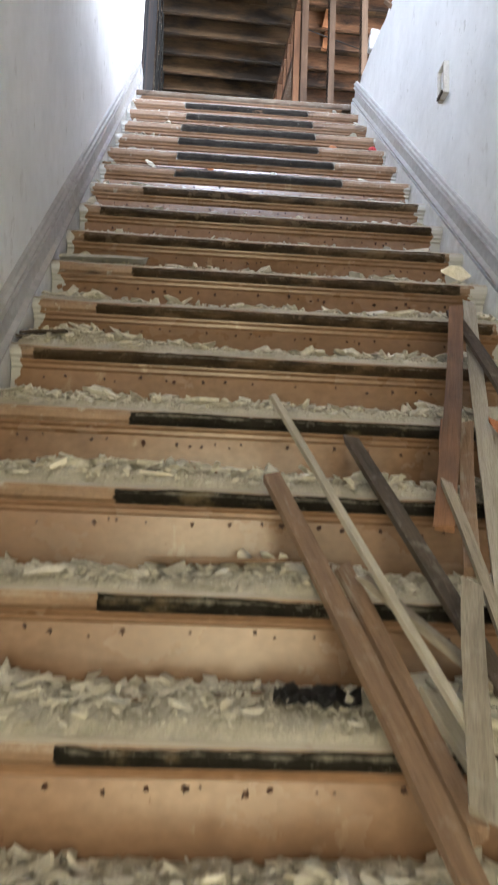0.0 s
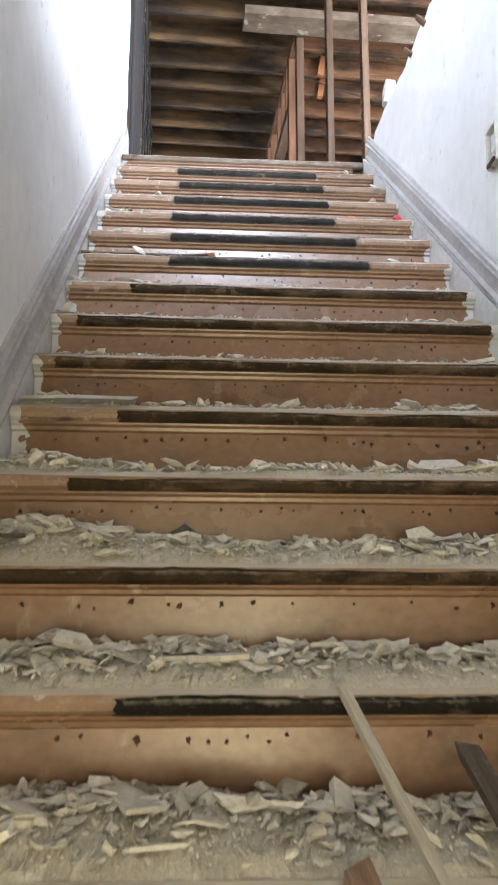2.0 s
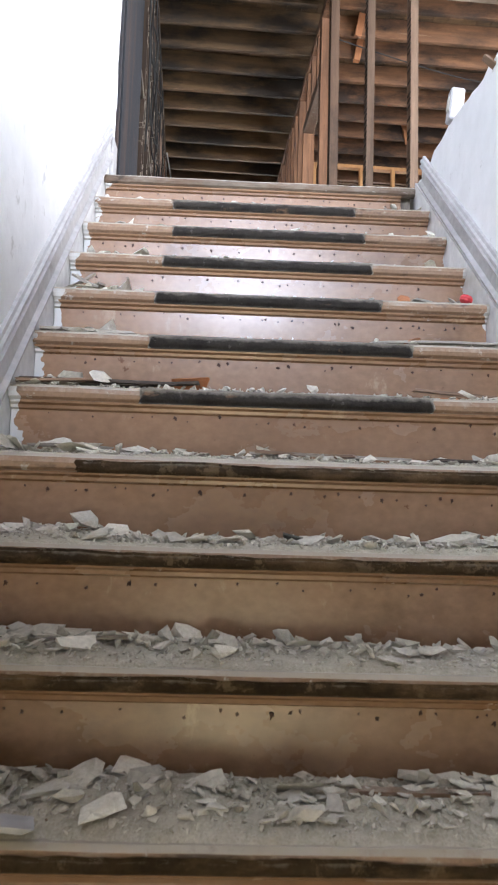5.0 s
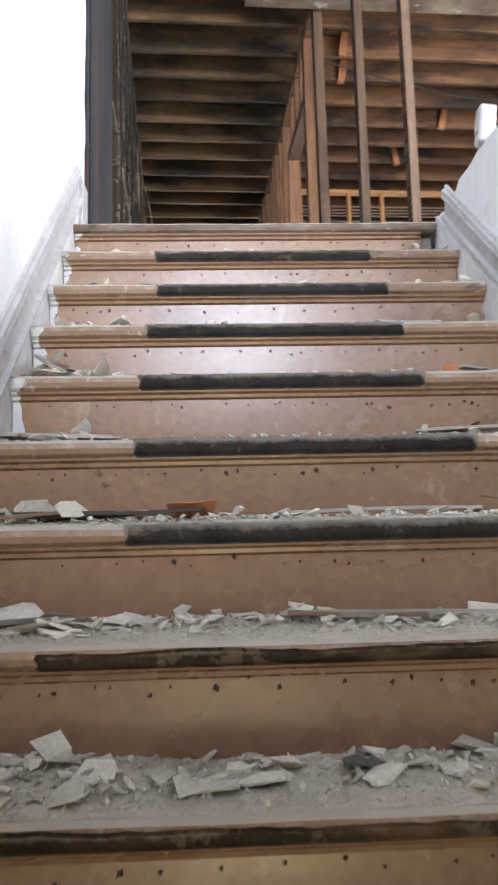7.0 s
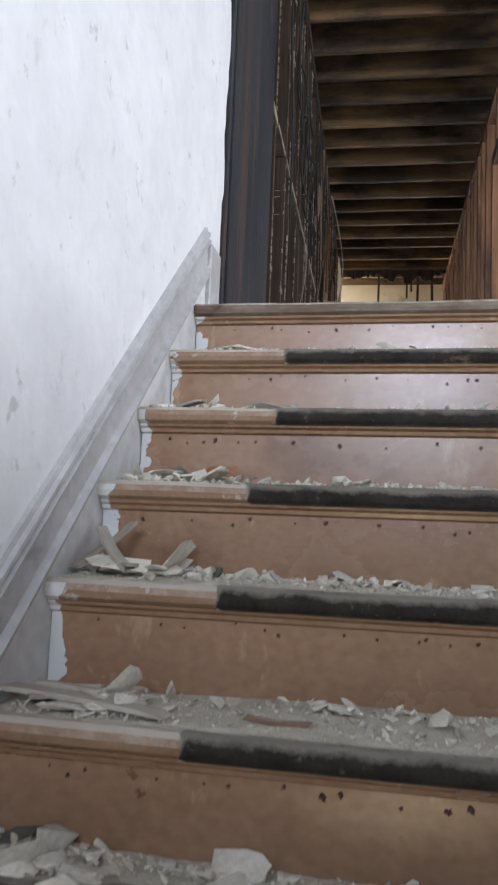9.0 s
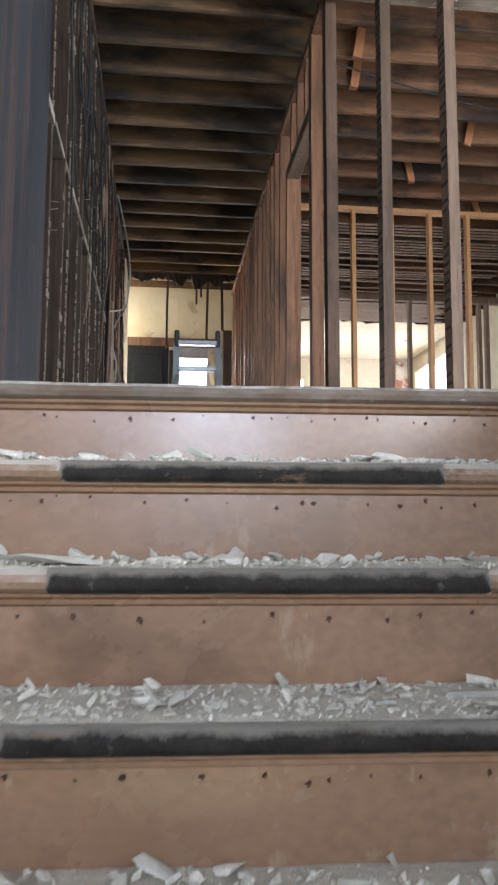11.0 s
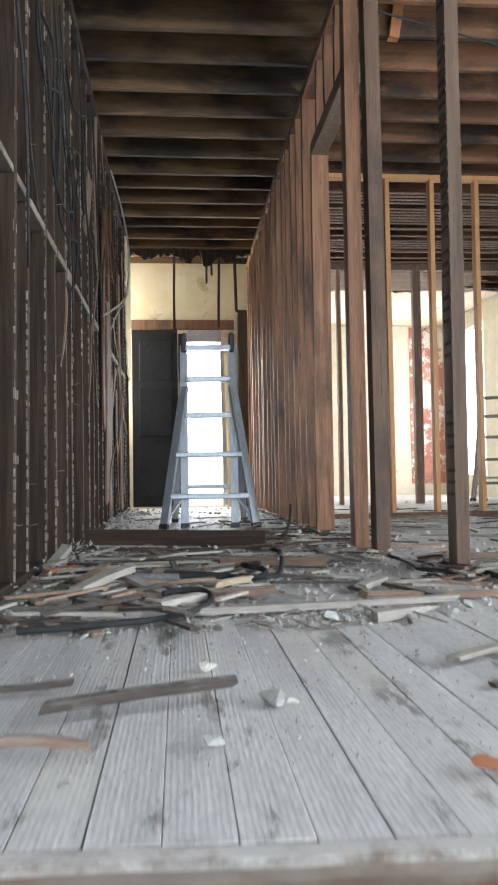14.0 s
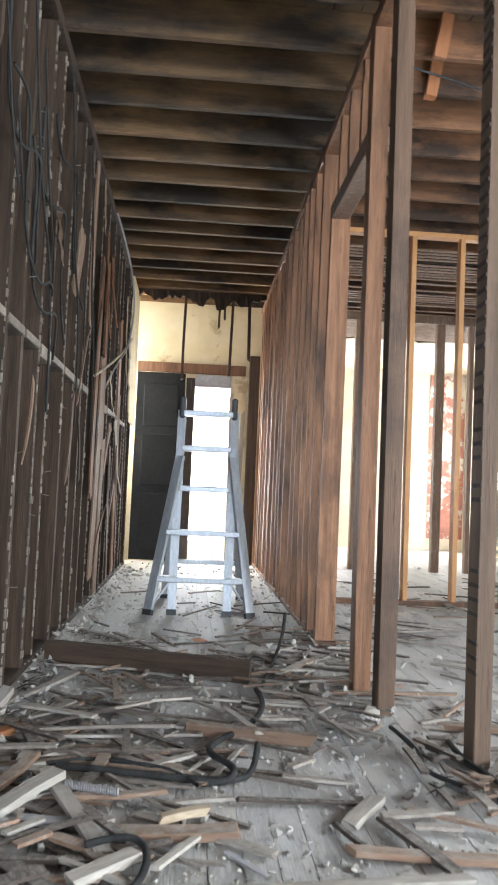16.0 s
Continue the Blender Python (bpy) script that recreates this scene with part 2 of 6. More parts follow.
M_SKIRTBASE = surf("white_skirting_paint", (0.60, 0.62, 0.64), (0.68, 0.69, 0.70), 4, 0.45, 0.25, fine=26, stain=(0.36, 0.33, 0.30), stain_scale=11, stain_at=0.66, vary=0.03)
grime(M_SKIRTBASE, (0.40, 0.39, 0.37), 3, 0.55, 0.12, (1, 1, 1), 0.6)
grime(M_SKIRT, (0.26, 0.25, 0.24), 6, 0.58, 0.08, (1, 0.4, 1), 0.7)
M_RUBBLE = surf("crushed_plaster", (0.42, 0.395, 0.325), (0.68, 0.645, 0.56), 18, 0.92, 0.5, fine=160, vary=0.38)
M_DUST = surf("plaster_dust", (0.42, 0.39, 0.315), (0.56, 0.525, 0.435), 30, 0.95, 0.9, fine=210, vary=0.05)
M_GRIT = surf("grey_floor_grit", (0.26, 0.25, 0.22), (0.56, 0.54, 0.49), 18, 0.92, 0.5, fine=160, vary=0.4)
M_PLASTER = surf("broken_plaster", (0.58, 0.545, 0.455), (0.80, 0.77, 0.69), 9, 0.9, 0.4, fine=110, vary=0.32)
M_DARKSLAB = surf("dark_painted_plaster", (0.06, 0.065, 0.055), (0.14, 0.14, 0.12), 9, 0.8, 0.4, fine=110, vary=0.2)
M_BROWNCOAT = surf("brown_paper_flake", (0.38, 0.13, 0.05), (0.46, 0.19, 0.08), 12, 0.8, 0.4, fine=100)
M_LATH = surf("old_brown_lath", (0.16, 0.095, 0.060), (0.25, 0.165, 0.110), 5, 0.75, 0.5, (14, 14, 1.3), fine=24, vary=0.4, stain=(0.36, 0.34, 0.30), stain_scale=2.2, stain_at=0.60)
M_LATH_GREY = surf("grey_weathered_lath", (0.16, 0.135, 0.11), (0.31, 0.275, 0.23), 5, 0.85, 0.5, (14, 14, 1.3), fine=24, vary=0.4, stain=(0.36, 0.34, 0.30), stain_scale=2.2, stain_at=0.60)
M_LATH_PALE = surf("pale_split_lath", (0.29, 0.26, 0.215), (0.41, 0.38, 0.33), 5, 0.8, 0.5, (14, 14, 1.3), fine=24, vary=0.25, stain=(0.36, 0.34, 0.30), stain_scale=2.2, stain_at=0.60)
M_LATH_DARK = surf("dark_stained_lath", (0.05, 0.04, 0.034), (0.10, 0.08, 0.065), 5, 0.7, 0.5, (14, 14, 1.3), fine=24, vary=0.35, gloss=0.2)
for m in (M_LATH, M_LATH_GREY, M_LATH_DARK):
    dusted(m, (0.36, 0.34, 0.30), 0.85)
M_STUD = surf("red_brown_old_stud", (0.118, 0.056, 0.028), (0.255, 0.125, 0.062), 3, 0.7, 0.45, (12, 12, 0.7), fine=20, stain=(0.08, 0.04, 0.024), stain_scale=3, stain_at=0.60, vary=0.45)
grime(M_STUD, (0.022, 0.014, 0.010), 0.9, 0.50, 0.16, (2, 2, 0.8), 0.85)
grime(M_STUD, (0.33, 0.22, 0.14), 9, 0.665, 0.04, (4, 4, 0.5), 0.6)
grime(M_LATH, (0.34, 0.31, 0.265), 5, 0.57, 0.07, (6, 6, 0.9), 0.7)
grime(M_LATH_DARK, (0.24, 0.22, 0.19), 5, 0.62, 0.06, (6, 6, 0.9), 0.6)
M_STUDTAN = surf("tan_old_stud", (0.120, 0.076, 0.048), (0.225, 0.145, 0.094), 2, 0.72, 0.45, (12, 12, 0.7), fine=20, stain=(0.08, 0.05, 0.034), stain_scale=2.4, stain_at=0.6, vary=0.2)
grime(M_STUDTAN, (0.04, 0.028, 0.02), 2.0, 0.56, 0.14, (1, 1, 0.8), 0.7)
M_POST = surf("brown_grey_old_post", (0.085, 0.049, 0.029), (0.155, 0.092, 0.056), 2, 0.72, 0.45, (12, 12, 0.7), fine=20, stain=(0.05, 0.033, 0.024), stain_scale=2.4, stain_at=0.6, vary=0.25)
grime(M_POST, (0.26, 0.225, 0.19), 9, 0.655, 0.05, (4, 4, 0.7), 0.6)
grime(M_POST, (0.022, 0.016, 0.012), 1.2, 0.53, 0.16, (1, 1, 0.8), 0.8)
M_SOOT = surf("sooty_dark_stud", (0.026, 0.018, 0.013), (0.075, 0.050, 0.034), 3, 0.78, 0.5, (12, 12, 0.7), fine=20, stain=(0.15, 0.11, 0.075), stain_scale=5, stain_at=0.68, vary=0.4, gloss=0.3)
grime(M_SOOT, (0.10, 0.060, 0.034), 1.3, 0.58, 0.12, (2, 2, 0.6), 0.7)
M_JOIST = surf("smoke_stained_joist", (0.080, 0.048, 0.023), (0.200, 0.116, 0.052), 1.4, 0.8, 0.5, (0.7, 10, 10), fine=18, stain=(0.27, 0.15, 0.078), stain_scale=1.1, stain_at=0.63, vary=0.45)
grime(M_JOIST, (0.012, 0.010, 0.008), 1.3, 0.45, 0.15, (0.9, 2.2, 2.0), 0.9)
M_JOIST_RUST = surf("rusty_brown_joist", (0.090, 0.042, 0.020), (0.220, 0.104, 0.048), 1.4, 0.8, 0.5, (0.7, 10, 10), fine=18, stain=(0.31, 0.19, 0.11), stain_scale=1.1, stain_at=0.63, vary=0.45)
grime(M_JOIST_RUST, (0.016, 0.011, 0.008), 1.3, 0.44, 0.14, (0.9, 2.2, 2.0), 0.9)
M_BEAM = surf("plaster_mottled_beam", (0.12, 0.075, 0.048), (0.34, 0.27, 0.20), 5, 0.85, 0.6, (0.6, 1, 1), fine=22, stain=(0.46, 0.42, 0.36), stain_scale=6, stain_at=0.58)
M_CRUST = surf("grey_plaster_crust", (0.15, 0.125, 0.10), (0.32, 0.275, 0.22), 9, 0.9, 0.4, fine=80, vary=0.45)
M_CLEAT = surf("orange_brown_cleat", (0.30, 0.115, 0.045), (0.40, 0.175, 0.075), 4, 0.7, 0.4, (10, 10, 0.9), fine=20, vary=0.2)
M_TWIG = surf("tan_torn_paper", (0.36, 0.26, 0.16), (0.56, 0.46, 0.33), 5, 0.85, 0.5, (3, 3, 1), fine=30, stain=(0.20, 0.12, 0.07), stain_scale=6, stain_at=0.58, vary=0.3)
M_DECK = surf("roof_deck_board", (0.05, 0.032, 0.022), (0.12, 0.065, 0.036), 1.6, 0.85, 0.4, (0.8, 6, 1), fine=16, vary=0.3)
M_NEW = surf("new_pine_lumber", (0.46, 0.215, 0.075), (0.55, 0.29, 0.115), 4, 0.6, 0.25, (12, 12, 0.8), fine=20, vary=0.12)
M_FLOOR = surf("grey_ribbed_floorboard", (0.42, 0.41, 0.39), (0.56, 0.55, 0.52), 3.0, 0.7, 0.35, (3.0, 0.7, 1), fine=40, stain=(0.22, 0.205, 0.185), stain_scale=3.2, stain_at=0.57, vary=0.10)
grime(M_FLOOR, (0.58, 0.55, 0.49), 2.4, 0.50, 0.14, (1, 1, 1), 0.75)
grime(M_FLOOR, (0.13, 0.115, 0.10), 4.5, 0.62, 0.10, (1, 0.7, 1), 0.7)


def add_ribs(m, pitch, depth):
    """Fine grooves along y, as of ribbed matting glued to the boards."""
    nt = m.node_tree
    n, link = nt.nodes, nt.links.new
    bump = next(x for x in n if x.type == "BUMP")
    old = bump.inputs["Height"].links[0].from_socket
    tc, wv = n.new("ShaderNodeTexCoord"), n.new("ShaderNodeTexWave")
    wv.bands_direction = "X"
    wv.inputs["Scale"].default_value, wv.inputs["Distortion"].default_value, wv.inputs["Detail"].default_value = 0.314 / pitch, 0.6, 1
    link(tc.outputs["Object"], wv.inputs["Vector"])
    add = n.new("ShaderNodeMath"); add.operation = "MULTIPLY_ADD"; add.inputs[1].default_value = depth
    link(wv.outputs["Fac"], add.inputs[0]); link(old, add.inputs[2]); link(add.outputs[0], bump.inputs["Height"])


add_ribs(M_FLOOR, 0.0085, 0.075)
M_BLACK = surf("black_painted_door", (0.012, 0.013, 0.014), (0.022, 0.023, 0.024), 2, 0.7, 0.2, fine=30, vary=0.05, gloss=0.15)
M_SLATE = surf("charcoal_painted_board", (0.017, 0.020, 0.025), (0.038, 0.040, 0.045), 1.6, 0.75, 0.4, (3, 3, 0.8), fine=26, stain=(0.075, 0.052, 0.045), stain_scale=3, stain_at=0.6, vary=0.06, gloss=0.2)
grime(M_SLATE, (0.075, 0.045, 0.034), 2.5, 0.50, 0.10, (6, 6, 0.25), 0.8)
grime(M_SLATE, (0.11, 0.105, 0.10), 8, 0.64, 0.05, (3, 3, 0.5), 0.6)
M_YELLOW = surf("cream_yellow_plaster", (0.58, 0.47, 0.27), (0.68, 0.60, 0.42), 1.6, 0.8, 0.2, fine=6, stain=(0.44, 0.34, 0.20), stain_scale=2.2, stain_at=0.60, vary=0.03, fc=(0.94, 1.04))
M_PALE = surf("peeling_cream_wall", (0.70, 0.60, 0.44), (0.78, 0.71, 0.58), 1.1, 0.85, 0.4, fine=9, stain=(0.46, 0.27, 0.18), stain_scale=1.3, stain_at=0.64, vary=0.03, fc=(0.92, 1.04))
M_REDWALL = surf("red_peeling_paint", (0.40, 0.15, 0.10), (0.50, 0.24, 0.18), 1.4, 0.75, 0.4, fine=14, stain=(0.72, 0.66, 0.58), stain_scale=2.6, stain_at=0.50, vary=0.03)
M_BRICK = surf("whitewashed_brick", (0.60, 0.60, 0.57), (0.70, 0.70, 0.68), 2, 0.9, 0.5, fine=30, vary=0.10)
M_MORTAR = surf("grey_mortar", (0.40, 0.40, 0.38), (0.48, 0.47, 0.45), 6, 0.95, 0.5, fine=60, vary=0.02)
M_ALU = surf("scuffed_aluminium", (0.40, 0.43, 0.45), (0.52, 0.55, 0.57), 8, 0.45, 0.1, (1, 1, 0.3), metal=0.55, fine=60, stain=(0.52, 0.53, 0.54), stain_scale=14, stain_at=0.6, vary=0.04)
M_BOOT = surf("black_plastic", (0.025, 0.025, 0.028), (0.04, 0.04, 0.042), 10, 0.5, 0.1, fine=50)
M_BIN = surf("dark_blue_plastic", (0.020, 0.040, 0.066), (0.030, 0.055, 0.085), 3, 0.45, 0.15, fine=40)
M_CABLE = surf("black_cable_sheath", (0.02, 0.02, 0.02), (0.05, 0.05, 0.048), 20, 0.75, 0.3, fine=120, gloss=0.15)
M_FLEX = surf("grey_flexible_conduit", (0.28, 0.28, 0.28), (0.40, 0.40, 0.39), 20, 0.45, 0.3, fine=120, metal=0.5)
M_BOXMETAL = surf("old_switch_box_metal", (0.40, 0.38, 0.34), (0.56, 0.54, 0.49), 14, 0.6, 0.3, fine=70, stain=(0.24, 0.18, 0.12), stain_scale=16, stain_at=0.6)
M_RED = surf("red_plastic", (0.55, 0.03, 0.04), (0.60, 0.05, 0.06), 10, 0.45, 0.1, fine=60)
# near-black colour that holds the shade of closed-off gaps
M_CAVITY_SHADE = surf("dark_cavity_shade", (0.015, 0.012, 0.010), (0.03, 0.024, 0.02), 4, 0.95, 0.2)
M_CONCRETE = surf("grey_ground", (0.22, 0.21, 0.20), (0.30, 0.29, 0.27), 1.5, 0.9, 0.3)
M_DAY = glow("overcast_daylight", (0.95, 0.98, 1.0), 5.5)


# ---- shape helpers ----
def bm_box(bm, x0, x1, y0, y1, z0, z1, bevel=0.0, m=None):
    made = bmesh.ops.create_cube(bm, size=1.0)
    vs = made["verts"]
    for v in vs:
        v.co = Vector((x0 + (v.co.x + 0.5) * (x1 - x0), y0 + (v.co.y + 0.5) * (y1 - y0), z0 + (v.co.z + 0.5) * (z1 - z0)))
    if m is not None:
        for v in vs:
            v.co = m @ v.co
    if bevel:
        es = {e for v in vs for e in v.link_edges}
        bmesh.ops.bevel(bm, geom=list(es), offset=bevel, segments=1, affect="EDGES", clamp_overlap=True)
    return vs


def box(x0, x1, y0, y1, z0, z1, bevel=0.0):
    bm = bmesh.new()
    bm_box(bm, x0, x1, y0, y1, z0, z1, bevel)
    return bm


def mesh_of(bm, material, smooth=False):
    me = bpy.data.meshes.new("mesh")
    bmesh.ops.recalc_face_normals(bm, faces=bm.faces)
    bm.to_mesh(me)
    bm.free()
    me.materials.append(material)
    if smooth:
        for p in me.polygons:
            p.use_smooth = True
    return me


def part(name, bm, material, parent=None, label="", smooth=False):
    ob = new(name, bm if isinstance(bm, bpy.types.Mesh) else mesh_of(bm, material, smooth))
    if parent is not None:
        ob.parent = parent
    if label:
        ob["label"] = label
    return ob


def empty(name, m=None, **tags):
    ob = new(name)
    if m is not None:
        ob.matrix_world = m
    return tagged(ob, **tags)


def lumber(length, w, t, seed, bend=0.004, ragged=0.0, segs=6):
    """A board along z from 0, w wide in x and t thick in y, slightly bent, its ends ragged."""
    r = random.Random(seed)
    bm = bmesh.new()
    rings = []
    ph, ph2 = r.uniform(0, 6), r.uniform(0, 6)
    for k in range(segs + 1):
        z = length * k / segs
        dx, dy = bend * math.sin(ph + 3 * k / segs), bend * math.sin(ph2 + 2.4 * k / segs)
        hw, ht = w / 2 * (1 + r.uniform(-0.02, 0.02)), t / 2 * (1 + r.uniform(-0.02, 0.02))
        ring = []
        for sx, sy in ((-1, -1), (1, -1), (1, 1), (-1, 1)):
            dz = r.uniform(-ragged, ragged) if k in (0, segs) else 0
            ring.append(bm.verts.new((dx + sx * hw, dy + sy * ht, z + dz)))
        rings.append(ring)
    for a, b in zip(rings, rings[1:]):
        for k in range(4):
            bm.faces.new((a[k], a[(k + 1) % 4], b[(k + 1) % 4], b[k]))
    bm.faces.new(rings[0][::-1]); bm.faces.new(rings[-1])
    es = [e for e in bm.edges if abs((e.verts[0].co - e.verts[1].co).z) > length / segs * 0.5]
    bmesh.ops.bevel(bm, geom=es, offset=min(w, t) * 0.08, segments=1, affect="EDGES")
    return bm


def between(a, b, roll=0.0):
    """The pose that lays a lumber() board of length |b - a| from a to b, its wide face up."""
    a, b = Vector(a), Vector(b)
    z = (b - a).normalized()
    side = z.cross(Vector((0, 0, 1)))
    side = side.normalized() if side.length > 1e-3 else Vector((1, 0, 0))
    flat = side.cross(z)
    m = Matrix((side, flat, z)).transposed().to_4x4()
    if m.determinant() < 0:
        m = Matrix((-side, flat, z)).transposed().to_4x4()
    return Matrix.Translation(a) @ m @ Matrix.Rotation(radians(roll), 4, "Z")


def board_thing(name, a, b, w, t, material, seed, label, category="wood lath", group="", roll=0.0, ragged=0.012, bend=0.006):
    ob = part(name, lumber((Vector(b) - Vector(a)).length, w, t, seed, bend, ragged), material)
    ob.matrix_world = between(a, b, roll)
    return tagged(ob, label, category, group)


def tube(points, r, material, name, label, category, parent=None, cyclic=False):
    cu = bpy.data.curves.new("line", "CURVE")
    cu.dimensions, cu.bevel_depth, cu.bevel_resolution, cu.resolution_u = "3D", r, 2, 6
    sp = cu.splines.new("NURBS")
    sp.points.add(len(points) - 1)
    for p, q in zip(sp.points, points):
        p.co = (*q, 1)
    sp.use_endpoint_u, sp.order_u, sp.use_cyclic_u = True, 3, cyclic
    tmp = bpy.data.objects.new("tmp", cu)
    scene.collection.objects.link(tmp)
    me = bpy.data.meshes.new_from_object(tmp.evaluated_get(bpy.context.evaluated_depsgraph_get()))
    bpy.data.objects.remove(tmp)
    bpy.data.curves.remove(cu)
    me.materials.clear(); me.materials.append(material)
    for p in me.polygons:
        p.use_smooth = True
    ob = new(name, me)
    if parent is not None:
        ob.parent = parent
        return ob
    return tagged(ob, label, category)


def chunk_shapes(count, seed, flat):
    """Vertices and faces of small broken lumps, about one unit across."""
    r, shapes = random.Random(seed), []
    for _ in range(count):
        bm = bmesh.new()
        for _ in range(15):
            v = Vector((r.uniform(-0.5, 0.5), r.uniform(-0.4, 0.4), r.uniform(-0.5, 0.5)))
            v.z *= flat
            bm.verts.new(v)
        res = bmesh.ops.convex_hull(bm, input=list(bm.verts))
        dead = [g for g in res["geom_interior"] if isinstance(g, bmesh.types.BMVert)]
        if dead:
            bmesh.ops.delete(bm, geom=dead, context="VERTS")
        bm.verts.index_update()
        shapes.append((np.array([v.co[:] for v in bm.verts]), [tuple(v.index for v in f.verts) for f in bm.faces]))
        bm.free()
    return shapes


def scatter_mesh(name, spots, shapes, material, seed):
    """One mesh of many lumps: spots are (x, y, z, size, tilt)."""
    r = random.Random(seed)
    verts, faces, base = [], [], 0
    for x, y, z, s, tilt in spots:
        v, f = shapes[r.randrange(len(shapes))]
        rot = np.array(Euler((r.uniform(-tilt, tilt), r.uniform(-tilt, tilt), r.uniform(0, 6.3))).to_matrix())
        w = (v * s * np.array([r.uniform(0.7, 1.4), r.uniform(0.6, 1.1), 1])) @ rot.T
        w = w - np.array([0, 0, w[:, 2].min()]) * 0.8 + np.array([x, y, z])
        verts.append(w)
        faces += [tuple(i + base for i in q) for q in f]
        base += len(v)
    me = bpy.data.meshes.new(name)
    me.from_pydata(np.concatenate(verts).tolist(), [], faces)
    me.materials.append(material)
    return new(name, me)


# ---- shell ----
def wall_x(name, x0, x1, y0, y1, z0, z1, material, holes=(), m=None, label="", bevel=0.0):
    """A wall between x0 and x1 that runs along y, with holes (ya, yb, za, zb) through it."""
    bm = bmesh.new()
    cuts = sorted({y0, y1, *(h[0] for h in holes), *(h[1] for h in holes)})
    for a, b in zip(cuts, cuts[1:]):
        spans = [(h[2], h[3]) for h in holes if h[0] <= a and h[1] >= b]
        z = z0
        for lo, hi in sorted(spans):
            if lo > z:
                bm_box(bm, x0, x1, a, b, z, lo)
            z = hi
        if z < z1:
            bm_box(bm, x0, x1, a, b, z, z1)
    ob = part(name, bm, material)
    if m is not None:
        ob.matrix_world = m
    return tagged(ob, label, "wall", kind="structure")


def wall_y(name, y0, y1, x0, x1, z0, z1, material, holes=(), m=None, label=""):
    bm = bmesh.new()
    cuts = sorted({x0, x1, *(h[0] for h in holes), *(h[1] for h in holes)})
    for a, b in zip(cuts, cuts[1:]):
        spans = [(h[2], h[3]) for h in holes if h[0] <= a and h[1] >= b]
        z = z0
        for lo, hi in sorted(spans):
            if lo > z:
                bm_box(bm, a, b, y0, y1, z, lo)
            z = hi
        if z < z1:
            bm_box(bm, a, b, y0, y1, z, z1)
    ob = part(name, bm, material)
    if m is not None:
        ob.matrix_world = m
    return tagged(ob, label, "wall", kind="structure")


# ground outside and ground floor
tagged(part("ground", box(-300, 300, -300, 300, -0.3, -0.1), M_CONCRETE), "grey ground around the building", "ground", kind="structure")
tagged(part("floor_lower", box(-0.9, 1.3, -3.0, 5.2, -0.08, 0.0), M_CONCRETE), "grey dusty floor at the stair foot", "floor", kind="structure")

# stairwell: plastered wall, broken at its far end
def stair_wall_left():
    bm = bmesh.new()
    r = random.Random(4)
    bm_box(bm, -0.72, -0.60, -3.0, 5.12, 0, Z_CEIL)
    # ragged plaster edge past the last stud
    n = 60
    front, back = [], []
    for k in range(n + 1):
        z = Z_TOP + (Z_CEIL - Z_TOP) * k / n
        y = 5.19 + 0.02 * math.sin(k * 0.7) + r.uniform(-0.016, 0.016) - 0.00002 * k
        front.append((bm.verts.new((-0.6, 5.12, z)), bm.verts.new((-0.6, y, z))))
        back.append((bm.verts.new((-0.622, 5.12, z)), bm.verts.new((-0.622, y - 0.008, z))))
    for k in range(n):
        (a, b), (c, d) = front[k], front[k + 1]
        (e, f), (g, h) = back[k], back[k + 1]
        bm.faces.new((a, b, d, c)); bm.faces.new((e, g, h, f)); bm.faces.new((b, f, h, d))
    return tagged(part("wall_left", bm, M_WALL), "white painted plaster stair wall with scuffs and cracks", "wall", kind="structure")


stair_wall_left()


def stair_wall_right():
    """Knocked down to the upper floor's level; its top edge is broken."""
    bm = bmesh.new()
    r = random.Random(9)
    n, tops = 150, []
    y0, y1 = -3.0, 4.93
    for k in range(n + 1):
        y = y0 + (y1 - y0) * k / n
        top = 4.45 + 0.04 * noise.noise((y * 2.2, 3.1, 0)) + 0.035 * noise.noise((y * 9, 0.3, 0)) + r.uniform(-0.008, 0.008)
        if y > 4.55:
            top -= 0.02 * (y - 4.55) / 0.4
        x = x_right(y) + 0.022
        tops.append([bm.verts.new((x, y, 0)), bm.verts.new((x, y, top)), bm.verts.new((x + 0.025, y, top + r.uniform(-0.03, 0.01))), bm.verts.new((x + 0.13, y, top - 0.05)), bm.verts.new((x + 0.13, y, 0))])
    for a, b in zip(tops, tops[1:]):
        for k in range(4):
            bm.faces.new((a[k], a[k + 1], b[k + 1], b[k]))
    bm.faces.new(tops[0][::-1]); bm.faces.new(tops[-1])
    return tagged(part("wall_right", bm, M_WALL), "white plaster stair wall broken off at floor level", "wall", kind="structure")


wr = stair_wall_right()
rr = random.Random(66)
for j in range(26):
    y = rr.uniform(2.6, 4.88)
    ob = part("lath_end", lumber(rr.uniform(0.05, 0.13), 0.035, 0.008, 820 + j, 0.003, 0.015), M_LATH, wr)
    ob.matrix_local = pose(x_right(y) + 0.052, y, 4.40, rr.uniform(-60, 60), 0, 90)
# unseen wall; its opening is assumed, to go with the fill lamp
wall_y("wall_front_lower", -1.92, -1.8, -0.72, 1.4, 0, 4.15, M_WALL, holes=((-0.4, 0.64, 0.0, 2.25),), label="unseen white wall with an added entrance opening")
# unseen wall, added so no daylight leaks in behind the risers
wall_y("wall_under", 5.06, 5.12, -0.72, 1.1, 0, 4.15, M_CAVITY_SHADE, label="unseen dark wall added under the landing against stray light")
wall_y("wall_front_upper", -3.12, -3.0, -0.72, 5.6, 4.15, 7.7, M_WALL, holes=((-0.38, 0.88, 4.98, 6.92), (2.18, 3.42, 4.98, 6.92)), label="plain white front wall with two windows")
